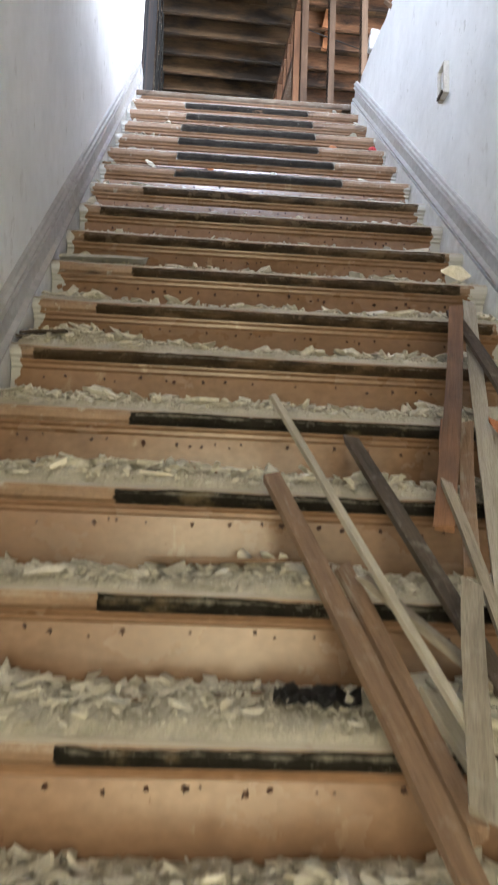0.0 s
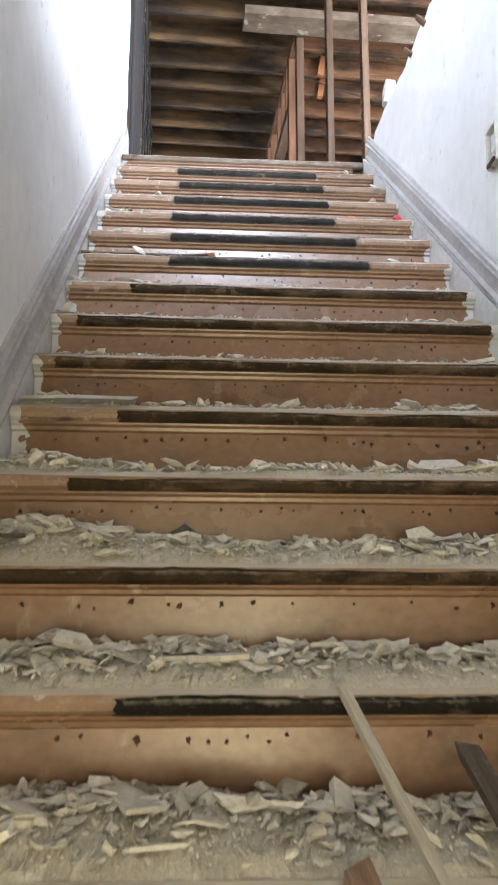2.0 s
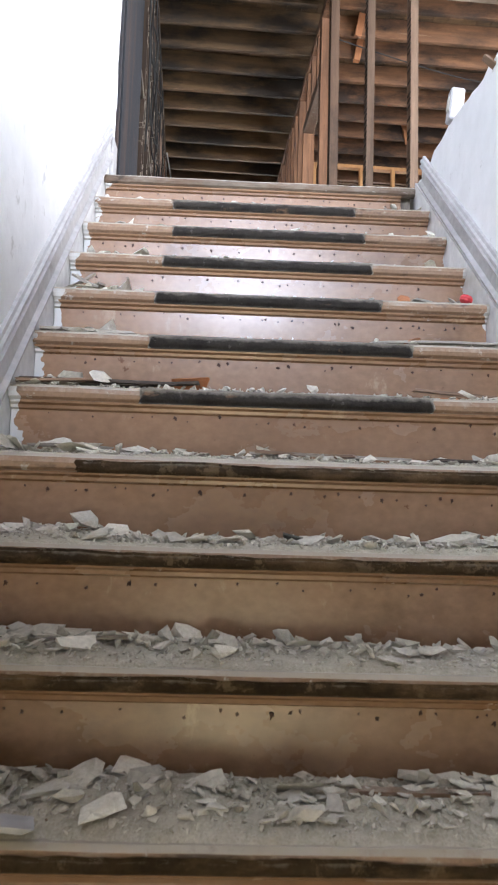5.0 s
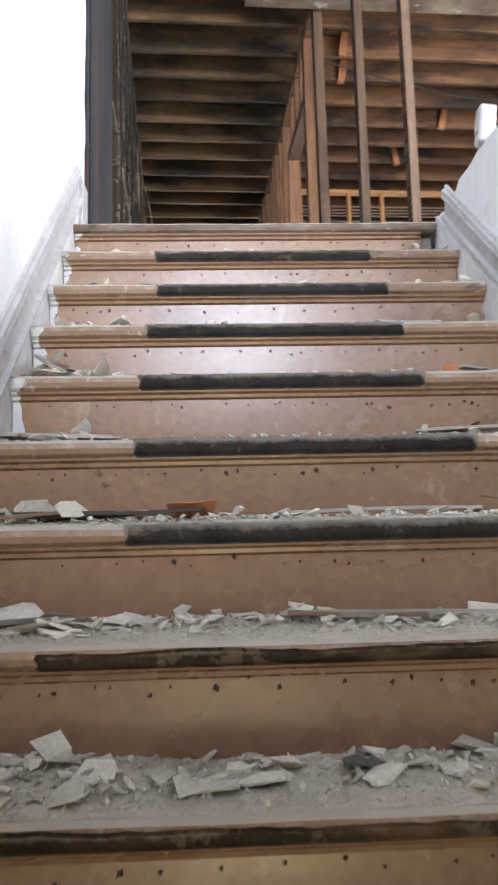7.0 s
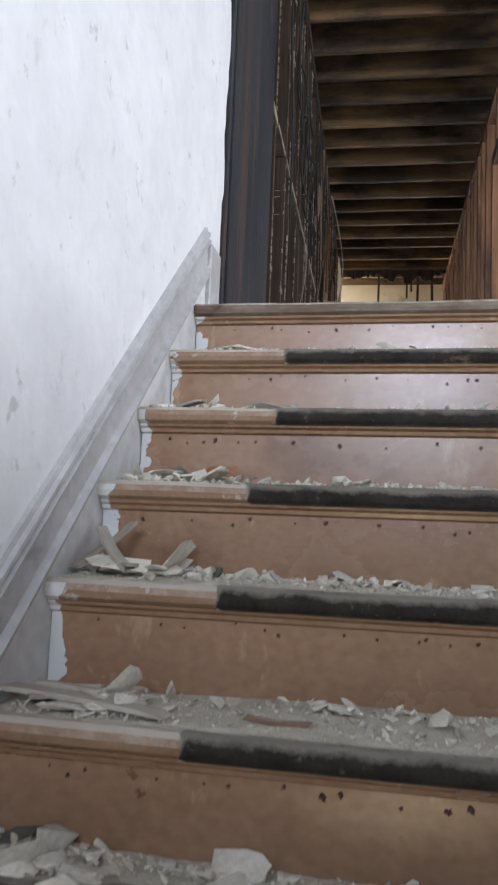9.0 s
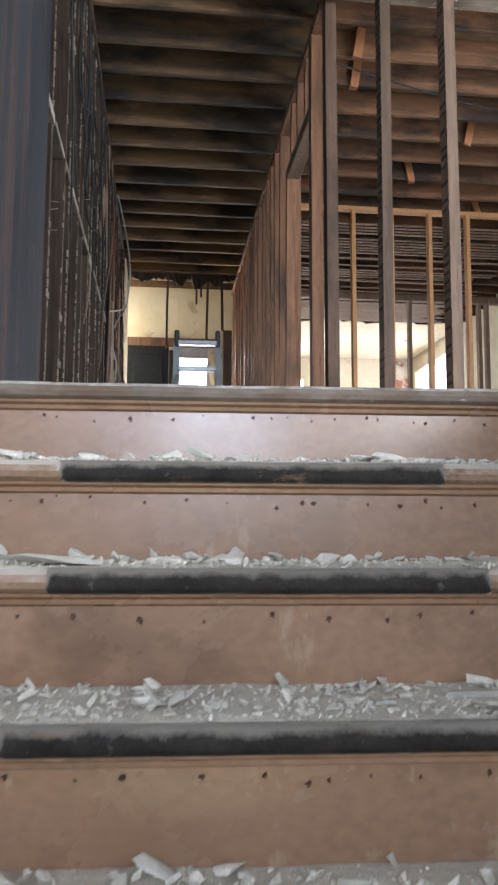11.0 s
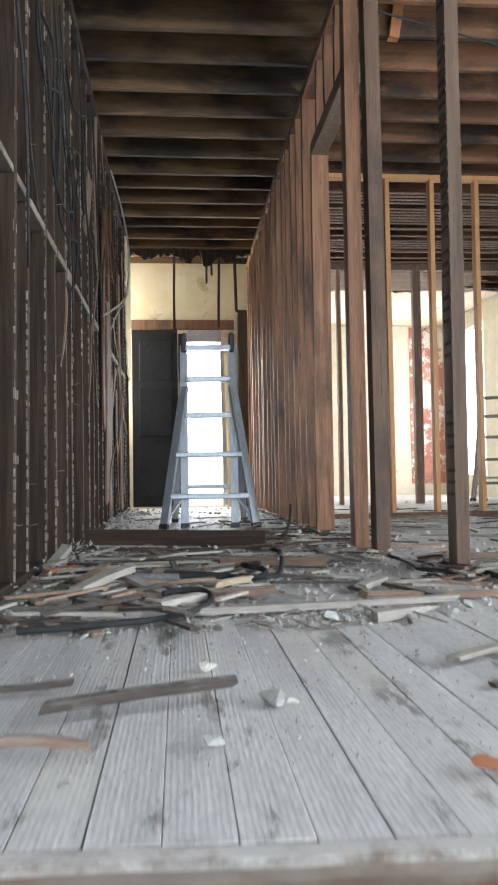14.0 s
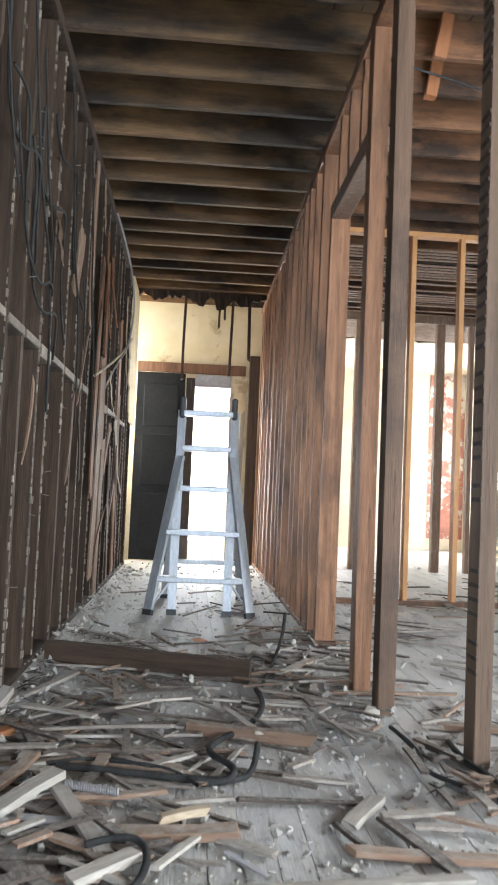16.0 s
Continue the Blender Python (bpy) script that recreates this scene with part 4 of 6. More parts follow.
# ---- right partition of the corridor ----
frame_right = empty("wall_corridor_frame", UP, label="open partition of red-brown old studs", category="wall", kind="structure")
r = random.Random(17)
v = 9.16
k = 0
while v < 14.4:
    bm = lumber(Z_CEIL - 4.43 - (0.5 if k == 0 else 0), 0.115, 0.05, 500 + k, 0.004, 0.0)
    ob = part("stud", bm, M_STUD, frame_right)
    ob.matrix_local = pose(0.943 + r.uniform(-0.006, 0.006), v, 4.41, 0, 0, r.uniform(-2, 2))
    v += 0.30 + r.uniform(-0.03, 0.03)
    k += 1
part("top_plate", box(0.885, 1.0, 7.8, 14.4, 7.43, 7.496, 0.003), M_STUD, frame_right)
part("header", box(0.89, 0.995, 8.12, 9.19, 6.90, 6.99, 0.004), M_LATH, frame_right, "brown header over the door opening")
for j, v in enumerate((8.35, 8.66, 8.95)):
    ob = part("cripple_stud", lumber(0.44, 0.1, 0.045, 560 + j), M_STUD, frame_right)
    ob.matrix_local = pose(0.943, v, 6.99)
part("sole_plate", box(0.885, 1.0, 9.1, 14.4, 4.398, 4.432, 0.003), M_STUD, frame_right)
for name, u0, u1, v0, v1, mt, lab in (("post", 0.885, 0.962, 8.05, 8.15, M_STUD, "red-brown old jamb post"), ("post", 0.915, 0.986, 7.73, 7.83, M_POST, "grey-brown old timber post")):
    ob = part(name, lumber(Z_CEIL - 4.40, u1 - u0, v1 - v0, int(v0 * 100), 0.003, 0.0), mt)
    ob.matrix_world = UP @ pose((u0 + u1) / 2, (v0 + v1) / 2, 4.397)
    tagged(ob, lab + " standing between floor and joists", "post")

# single studs left of the knocked-down cross wall
for j, (x, y, mt) in enumerate(((1.057, 7.156, M_STUDTAN), (1.313, 6.822, M_STUDTAN), (2.27, 7.17, M_STUDTAN))):
    ob = part("stud", lumber(Z_CEIL - 4.40, 0.056, 0.10, 600 + j, 0.003, 0.0, 8), mt)
    ob.matrix_world = pose(x - 0.03, y + 0.05, 4.397, 0, 0, 2.4)
    tagged(ob, "grey-brown stud with dark plaster marks on its side", "stud", "studs of the removed cross wall")
    marks = bmesh.new()
    rr = random.Random(80 + j)
    z = 0.3
    while z < 3.0:
        if rr.random() < 0.75:
            bm_box(marks, -0.0315, -0.027, -0.052, 0.03, z, z + 0.014)
        z += 0.047
    tagged(part("plaster_mark", marks, M_LATH_DARK, ob), kind="stuff")

# ---- new pine frame and the old frame behind it ----
frame_new = empty("wall_pine_frame", UP, label="new pale pine stud frame", category="wall", kind="structure")
for j, u in enumerate((1.30, 1.90, 2.31, 2.73, 3.15, 3.60, 4.02, 4.44)):
    ob = part("stud", lumber(3.012, 0.04, 0.09, 640 + j, 0.002, 0.0), M_NEW, frame_new)
    ob.matrix_local = pose(u, 11.02, 4.44)
for j in range(3):
    part("top_plate", box(1.02 + 1.275 * j, 1.02 + 1.275 * (j + 1) - 0.003, 10.975, 11.065, 7.455 - 0.002 * (j == 1), 7.497 - 0.002 * (j == 1), 0.003), M_NEW, frame_new)
part("sole_plate", box(1.1, 4.84, 10.975, 11.065, 4.398, 4.438, 0.003), M_STUD, frame_new)
frame_old = empty("wall_rear_frame", UP, label="dark old stud frame further back", category="wall", kind="structure")
for j, (u, w) in enumerate(((2.05, 0.05), (3.07, 0.10), (3.46, 0.05), (4.50, 0.05), (4.62, 0.05))):
    ob = part("stud", lumber(3.0, w, 0.09, 660 + j, 0.004, 0.0), M_LATH, frame_old)
    ob.matrix_local = pose(u, 14.0, 4.40)
part("top_plate", box(1.02, 4.84, 13.95, 14.05, 7.40, 7.495, 0.003), M_LATH, frame_old)
# lath band left on the ceiling behind the pine frame
bm = bmesh.new()
r = random.Random(3)
v = 11.4
while v < 15.4:
    if r.random() < 0.8:
        bm_box(bm, 1.02 + r.uniform(0, 0.3), 4.44 - r.uniform(0, 0.4), v, v + 0.036, Z_CEIL - 0.026, Z_CEIL - 0.016)
    v += 0.09 if v < 14 else 0.05
ob = tagged(part("ceiling_laths", bm, M_LATH), "brown laths left under the rear joists", "lath", kind="stuff")
ob.matrix_world = UP

# wooden blocks nailed between joists
for j, (u, v, lean) in enumerate(((1.27, 8.338, 10), (1.34, 8.724, 10), (3.13, 9.110, -18), (3.20, 8.724, -18), (3.22, 9.882, -18), (3.3, 11.04, -18), (2.55, 9.496, 14), (2.3, 10.268, -12))):
    ob = part("bridging_block", lumber(0.24, 0.065, 0.04, 760 + j, 0.001, 0.012), M_CLEAT)
    ob.matrix_world = UP @ pose(u, v, Z_CEIL - 0.04, 0, lean, 0)
    tagged(ob, "orange-brown bridging block nailed against a joist", "wood block", "bridging blocks")
tube([UP @ Vector(p) for p in ((1.0, 8.3, 7.42), (1.9, 8.6, 7.38), (2.9, 8.9, 7.40), (4.3, 9.0, 7.47))], 0.006, M_CABLE, "ceiling_cable", "dark cable slung under the joists", "cable")
tube([UP @ Vector(p) for p in ((-0.56, 10.9, 7.45), (-0.50, 11.4, 7.3), (-0.44, 11.7, 6.9), (-0.5, 11.8, 6.5), (-0.55, 11.3, 6.3), (-0.57, 10.6, 5.95))], 0.008, M_FLEX, "hanging_cable", "grey cable hanging from the sooty studs", "cable")
for j, (va, vb) in enumerate(((7.6, 8.3), (8.6, 9.2), (9.4, 9.9), (6.6, 7.0))):
    tube([UP @ Vector(p) for p in ((-0.57, va, 7.4), (-0.55, va + 0.1, 6.9), (-0.56, (va + vb) / 2, 6.5), (-0.555, vb, 6.2), (-0.57, vb + 0.1, 5.6))], 0.006, M_CABLE, "wall_cable", "thin dark cable stapled along the sooty studs", "cable")

# ---- corridor end ----
wall_y("wall_corridor_end", 14.15, 14.27, -2.2, 1.05, 4.15, 7.7, M_YELLOW, holes=((0.12, 0.55, 4.42, 6.55),), m=UP, label="cream yellow plaster end wall with a bright doorway")
tagged(part("wall_end_board", box(0.765, 0.885, 14.05, 14.147, 4.39, 6.9, 0.003), M_SOOT), "dark upright boards beside the doorway", "wall", kind="structure").matrix_world = UP
tagged(part("trim_door_head", box(-0.58, 0.72, 14.11, 14.148, 6.66, 6.78, 0.004), M_STUD), "brown wooden door head trim", "trim", kind="structure").matrix_world = UP
tagged(part("trim_transom", box(0.12, 0.55, 14.12, 14.146, 6.50, 6.65, 0.004), M_SKIRT), "white transom board over the doorway", "trim", kind="structure").matrix_world = UP
door = empty("door_1", UP, label="black painted panel door standing open", category="door", kind="structure")
part("leaf", box(-0.57, 0.0, 14.02, 14.06, 4.42, 6.64, 0.004), M_BLACK, door)
for z0, z1 in ((4.55, 5.2), (5.3, 5.9), (6.0, 6.5)):
    part("panel", box(-0.48, -0.08, 14.012, 14.019, z0, z1, 0.005), M_BLACK, door)
part("jamb", box(0.01, 0.115, 14.08, 14.146, 4.40, 6.60, 0.004), M_LATH_DARK, door)
for j, (u, z0, w) in enumerate(((0.57, 4.42, 0.05), (0.63, 4.5, 0.04), (0.70, 4.42, 0.05))):
    ob = part("jamb_strip", lumber(2.0 - 0.1 * j, w, 0.02, 780 + j, 0.012, 0.04), (M_LATH_PALE, M_YELLOW, M_LATH_PALE)[j])
    ob.matrix_world = UP @ pose(u, 14.10, z0)
    tagged(ob, "split pale strip of the torn door lining", "door lining", "torn door lining")
# unseen wall, its opening added beside the fill lamp for the end wall
wall_x("wall_left_far", -2.3, -2.2, 5.0, 14.27, 4.15, 7.7, M_PALE, holes=((13.4, 14.1, 5.4, 7.1),), m=UP, label="unseen pale wall behind the studs with an added opening")
# torn sheet of yellow plaster still on the last studs
bm = bmesh.new()
rr = random.Random(44)
rows = []
for k in range(41):
    z = 5.95 + 1.5 * k / 40
    v0 = 12.75 - 0.25 * noise.noise((z * 2.0, 3, 0)) + rr.uniform(-0.05, 0.05) + 0.25 * (z < 6.3)
    rows.append([bm.verts.new((u, v, z)) for u, v in ((-0.572, v0), (-0.572, 13.62), (-0.556, 13.62), (-0.556, v0 + 0.015))])
for a, b in zip(rows, rows[1:]):
    for k in range(4):
        bm.faces.new((a[k], a[(k + 1) % 4], b[(k + 1) % 4], b[k]))
bm.faces.new(rows[0]); bm.faces.new(rows[-1][::-1])
tagged(part("wall_left_plaster", bm, M_YELLOW), "torn cream yellow plaster left on the studs", "wall", kind="structure").matrix_world = UP
# broken ceiling edge and stubs hanging at the corridor's end
bm = bmesh.new()
r = random.Random(6)
rows = []
for k in range(50):
    u = -0.57 + 1.45 * k / 49
    drop = 0.03 + 0.20 * abs(noise.noise((u * 4, 1, 0))) + r.uniform(0, 0.06) + (0.06 if 0.3 < u < 0.5 else 0)
    rows.append([bm.verts.new((u, 13.45, Z_CEIL)), bm.verts.new((u, 13.45 + r.uniform(-0.03, 0.03), Z_CEIL - drop)), bm.verts.new((u, 13.52, Z_CEIL - drop * 0.9)), bm.verts.new((u, 13.52, Z_CEIL))])
for a, b in zip(rows, rows[1:]):
    for k in range(3):
        bm.faces.new((a[k], a[k + 1], b[k + 1], b[k]))
ob = tagged(part("ceiling_edge", bm, M_SOOT), "blackened ragged ceiling edge at the corridor end", "ceiling", kind="structure")
ob.matrix_world = UP
for j, (u, L, w) in enumerate(((-0.03, 1.0, 0.03), (0.36, 0.40, 0.025), (0.42, 0.32, 0.025), (0.50, 0.95, 0.03), (0.70, 0.75, 0.035))):
    ob = part("hanging_batten", lumber(L, w, 0.03, 790 + j, 0.006, 0.02), M_SOOT)
    ob.matrix_world = UP @ pose(u, 13.48, Z_CEIL - L)
    tagged(ob, "charred batten hanging from the ceiling edge", "batten", "hanging battens")


# ---- step ladder ----
def step_ladder(m):
    lad = empty("step_ladder", m, label="scuffed aluminium step ladder standing open on the debris", category="ladder")
    H, wb, wt = 1.44, 0.35, 0.19
    def rail(name, x0, y0, x1, y1, ztop, w, t, label=""):
        a, b = Vector((x0, y0, 0.0)), Vector((x1, y1, ztop))
        ob = part(name, lumber((b - a).length, w, t, 1, 0.0, 0.0, 2), M_ALU, lad, label)
        ob.matrix_local = between(a, b, 90)
        foot = part("rubber_foot", box(-w / 2 - 0.002, w / 2 + 0.002, -t / 2 - 0.003, t / 2 + 0.003, -0.004, 0.035, 0.002), M_BOOT, ob)
        return ob
    for s in (-1, 1):
        rail("outer_rail", s * wb, -0.10, s * wt, 0.16, 1.10, 0.026, 0.07)
        rail("inner_rail", s * wt, -0.06, s * (wt + 0.005), 0.24, H, 0.024, 0.06)
        rail("rear_rail", s * (wb - 0.05), 0.78, s * wt, 0.30, 1.38, 0.022, 0.05)
    for k, z in enumerate((0.24, 0.56, 0.87, 1.16, 1.42)):
        f = z / H
        half = (wb + (wt - wb) * min(1, z / 1.10)) - 0.012 if k == 0 else wt - 0.01
        if k in (0, 1):
            half = wb + (wt - wb) * z / 1.1 - 0.01
        y = -0.08 + 0.30 * f
        part("step", box(-half, half, y - 0.04, y + 0.05, z - 0.022, z + 0.018, 0.006), M_ALU, lad)
    for z in (0.30,):
        y = 0.78 - 0.48 * z / 1.38
        part("rear_brace", box(-0.25, 0.25, y - 0.012, y + 0.012, z - 0.018, z + 0.018, 0.004), M_ALU, lad)
    for s in (-1, 1):
        part("hinge", box(s * wt - 0.022, s * wt + 0.022, 0.19, 0.30, 1.38, 1.54, 0.012), M_BOOT, lad, "dark locking hinge at the top")
        ob = part("diagonal_brace", lumber(0.20, 0.02, 0.012, 2, 0, 0, 2), M_ALU, lad)
        ob.matrix_local = between((s * 0.31, -0.06, 0.08), (s * 0.20, -0.03, 0.23))
    return lad


step_ladder(UP @ pose(0.23, 10.16, 4.40, 0, 0, -2))
lad2 = step_ladder(UP @ pose(4.32, 14.5, 4.40, 0, 0, -18))
lad2["label"] = "wooden-toned step ladder standing by the bright side window"
for o in lad2.children:
    if o.type == "MESH" and o.name.split(".")[0] in ("outer_rail", "inner_rail", "rear_rail", "step"):
        o.data.materials.clear(); o.data.materials.append(M_LATH_PALE)


# ---- dustbin ----
def bin_thing(m):
    ob = empty("dustbin", m, label="dark blue plastic dustbin on the upper floor", category="dustbin")
    bm = bmesh.new()
    prof = [(0.20, 0.0), (0.215, 0.01), (0.245, 0.60), (0.258, 0.61), (0.262, 0.64), (0.275, 0.645), (0.278, 0.68), (0.262, 0.69), (0.25, 0.66), (0.21, 0.05), (0.0, 0.045)]
    rings = [[bm.verts.new((rr * math.cos(a), rr * math.sin(a), z)) for a in [2 * math.pi * k / 28 for k in range(28)]] for rr, z in prof[:-1]]
    for a, b in zip(rings, rings[1:]):
        for k in range(28):
            bm.faces.new((a[k], a[(k + 1) % 28], b[(k + 1) % 28], b[k]))
    bm.faces.new(rings[0][::-1]); bm.faces.new(rings[-1])
    part("body", bm, M_BIN, ob, smooth=True)
    for s in (-1, 1):
        part("handle", box(s * 0.275 - 0.02, s * 0.275 + 0.02, -0.07, 0.07, 0.55, 0.585, 0.008), M_BIN, ob)
    return ob


bin_thing(UP @ pose(3.35, 10.3, 4.40))

# ---- fixtures on the right stair wall ----
sb = empty("switch_box", pose(x_right(3.05) + 0.022, 3.05, 3.43), label="old metal switch box hole in the white wall", category="switch box")
# the back's dark colour stands in for shade inside the open box
part("back_plate", box(0.001, 0.006, -0.036, 0.036, -0.062, 0.066, 0.001), M_LATH_DARK, sb, "open back of the box, recess shade painted dark")
for y0, y1, z0, z1 in ((-0.044, -0.036, -0.068, 0.072), (0.036, 0.044, -0.068, 0.072), (-0.0355, 0.0355, -0.068, -0.060), (-0.0355, 0.0355, 0.064, 0.072)):
    part("rim", box(-0.022, 0.008, y0, y1, z0, z1, 0.002), M_BOXMETAL, sb)
part("switch_block", box(-0.014, 0.003, -0.022, 0.020, -0.018, 0.050, 0.004), M_SKIRTBASE, sb, "white broken switch block")
part("broken_lip", box(-0.030, -0.0225, -0.040, 0.030, -0.070, -0.054, 0.003), M_LATH_DARK, sb)
hb = empty("outlet_box", pose(x_right(4.38) + 0.03, 4.38, 4.53, 0, 6, 0), label="white electrical box still standing on the broken wall", category="electrical box")
part("body", box(-0.02, 0.035, -0.028, 0.028, -0.07, 0.065, 0.006), M_SKIRT, hb)
part("knockout", box(-0.024, -0.0205, -0.016, 0.016, -0.03, 0.03, 0.001), M_BOXMETAL, hb)

# ---- rubble on the treads ----
SHAPES = chunk_shapes(16, 3, 0.36)
SHARDS = chunk_shapes(12, 8, 0.24)
CHUNKS = chunk_shapes(12, 28, 0.5)
SPLINTERS = [(v * np.array([1.9, 0.32, 0.55]), f) for v, f in SHARDS]
LOAD = [0.05, 0.24, 0.13, 0.14, 0.14, 0.12, 0.28, 0.34, 0.42, 0.40, 0.55, 0.72, 0.95, 1.0, 1.0, 0.95, 0.9, 0.8, 0.7, 0.5, 0.4, 0.3]


def bed_height(i, x, f):
    """Height of the dust bed on tread i at x, f = 0 at the nosing and 1 at the riser behind."""
    d = LOAD[i]
    lump = 0.5 + 0.5 * noise.noise((x * 3.1, i * 7.3, 0)) + 0.25 * noise.noise((x * 11, i * 3.7, f * 2))
    side = 1 + 0.7 * max(0, (abs(x - 0.13) - 0.35) / 0.35)
    ramp = min(1, max(0, (f - 0.03) / 0.55))
    cover = (0.0055 + 0.003 * noise.noise((x * 5, i * 2.3, f * 2))) * min(1, f * 12 + 0.3)
    return max(0.0, cover + d * (0.055 * ramp * lump * side + 0.006 * min(1, f * 6)) + 0.004 * noise.noise((x * 37, f * 6, i)) * d - 0.004 * (1 - d))


def dust_beds():
    verts, faces = [], []
    for i in range(1, 19):
        y, z = nose_y(i), nose_z(i)
        nx, ny = 220, 14
        base = len(verts)
        for a in range(nx + 1):
            x = X_LEFT + 0.004 + (x_right(y) - X_LEFT - 0.008) * a / nx
            for b in range(ny + 1):
                f = b / ny
                h = bed_height(i, x, f)
                grit = 0.006 * LOAD[i] * (noise.noise((x * 55, f * 11, i * 5)) + 0.7 * noise.noise((x * 120, f * 25, i * 9)))
                rag = 0.11 + 0.10 * noise.noise((x * 9, i * 4.1, 0)) + 0.05 * noise.noise((x * 40, i, 3))
                h -= max(0.0, (rag - f) / rag) * 0.011 if f < rag else 0.0
                verts.append((x, y + 0.006 + (RUN + 0.028) * f, z - 0.003 + h + (0.0015 + grit) * (h > 0)))
        for a in range(nx):
            for b in range(ny):
                k = base + a * (ny + 1) + b
                faces.append((k, k + ny + 1, k + ny + 2, k + 1))
    me = bpy.data.meshes.new("dust")
    me.from_pydata(verts, [], faces)
    me.materials.append(M_DUST)
    return tagged(new("plaster_dust", me), "beds of grey-beige plaster dust along the treads", "dust", kind="stuff")


dust_beds()


def tread_spot(r, i):
    x = r.uniform(X_LEFT + 0.02, x_right(nose_y(i)) - 0.02)
    if r.random() < 0.25:
        x = r.choice((r.uniform(X_LEFT + 0.01, -0.35), r.uniform(0.5, x_right(nose_y(i)) - 0.02)))
    f = min(1, max(0.06, r.betavariate(2.2, 1.4)))
    return x, nose_y(i) + 0.012 + (RUN + 0.01) * f, nose_z(i) + bed_height(i, x, f), f


r = random.Random(77)
spots, flakes = [], []
for i in range(1, 19):
    for _ in range(int(1100 * LOAD[i]) + 30):
        x, y, z, f = tread_spot(r, i)
        spots.append((x, y, z, min(0.048, 0.005 + r.expovariate(1 / 0.010)), 0.7))
    for _ in range(int(70 * max(0, LOAD[i] - 0.2))):
        x, y, z, f = tread_spot(r, i)
        spots.append((x, y, z, r.uniform(0.018, 0.05) * (0.6 if i > 13 else 1), 0.5))
    for _ in range(int(330 * LOAD[i]) + 22):
        x, y, z, f = tread_spot(r, i)
        flakes.append((x, y, z + 0.002, min(0.07, 0.010 + r.expovariate(1 / 0.014)), 0.3))
crumbs = []
for i in range(1, 19):
    for _ in range(int(1500 * LOAD[i]) + 520):
        x = r.uniform(X_LEFT + 0.01, x_right(nose_y(i)) - 0.01)
        f = r.uniform(0.08, 1.0)
        crumbs.append((x, nose_y(i) + 0.006 + (RUN + 0.02) * f, nose_z(i) + bed_height(i, x, f) - 0.002, r.uniform(0.003, 0.011), 0.9))
tagged(scatter_mesh("plaster_crumbs", crumbs, SHAPES[:6], M_RUBBLE, 4), "fine plaster crumbs in the tread dust", "rubble", kind="stuff")
tread_grit = []
for i in range(1, 7):
    for _ in range(420):
        x = r.uniform(X_LEFT + 0.02, x_right(nose_y(i)) - 0.02)
        f = r.choice((r.uniform(0.72, 0.99), r.uniform(0.14, 0.5)))
        if noise.noise((x * 4.3, i * 5.1, f * 3)) > -0.05:
            tread_grit.append((x, nose_y(i) + 0.008 + RUN * f, nose_z(i) + bed_height(i, x, f) - 0.001, 0.005 + r.expovariate(1 / 0.005), 0.9))
tagged(scatter_mesh("tread_grit", tread_grit, CHUNKS, M_RUBBLE, 19), "coarse plaster grit on the upper treads", "rubble", kind="stuff")
tagged(scatter_mesh("plaster_rubble", spots, SHAPES, M_RUBBLE, 1), "small grey plaster rubble over the treads", "rubble", kind="stuff")
tagged(scatter_mesh("plaster_flakes", flakes, SHARDS, M_PLASTER, 2), "thin pale plaster flakes over the treads", "rubble", kind="stuff")


def lump_mesh(shape, material):
    v, f = shape
    me = bpy.data.meshes.new("lump")
    me.from_pydata(v.tolist(), [], f)
    me.materials.append(material)
    return me


BIG = [lump_mesh(s, M_PLASTER) for s in chunk_shapes(7, 41, 0.5)]
SLAB = [lump_mesh(s, M_PLASTER) for s in chunk_shapes(7, 43, 0.17)]
BROWN = [lump_mesh(s, M_BROWNCOAT) for s in chunk_shapes(3, 45, 0.12)]
r = random.Random(12)
for i in range(1, 18):
    for _ in range(int(1 + 9 * LOAD[i])):
        x, y, z, f = tread_spot(r, i)
        f2 = r.random()
        me = r.choice(SLAB if f2 < 0.72 else BIG)
        s = r.uniform(0.035, 0.085) * (0.6 if i > 13 else 1)
        lean = r.uniform(8, 34) if r.random() < 0.4 else r.uniform(-12, 12)
        ob = new("plaster_fragment", me)
        ob.matrix_world = pose(x, y, z + s * 0.10 + abs(math.sin(radians(lean))) * s * 0.25, lean, r.uniform(-15, 15), r.uniform(0, 360)) @ Matrix.Diagonal((s * r.uniform(0.8, 1.4), s, s, 1))
        tagged(ob, "broken piece of pale wall plaster on a tread", "plaster fragment", "plaster fragments on the stair")
GREEN = [lump_mesh(s, M_DARKSLAB) for s in chunk_shapes(3, 47, 0.16)]
for i in range(6, 19):
    for k in range(int(4 + 15 * LOAD[i])):
        x, y, z, f = tread_spot(r, i)
        s = r.uniform(0.045, 0.115) * (0.55 if i > 13 else 1)
        lean = r.choice((0, 4, 8, 12, 14, 16, 20))
        ob = new("plaster_fragment", r.choice(GREEN) if k % 13 == 5 else r.choice(SLAB))
        ob.matrix_world = pose(x, max(y, nose_y(i) + 0.05), z + 0.004 + math.sin(radians(lean)) * s * 0.22, lean, r.uniform(-14, 14), r.uniform(-70, 70)) @ Matrix.Diagonal((s * r.uniform(0.8, 1.3), s * r.uniform(0.7, 1), s * 0.8, 1))
        tagged(ob, "dark green-grey slab of painted plaster on a tread" if k % 13 == 5 else "flat angular slab of pale plaster on a tread", "plaster fragment", "plaster fragments on the stair")
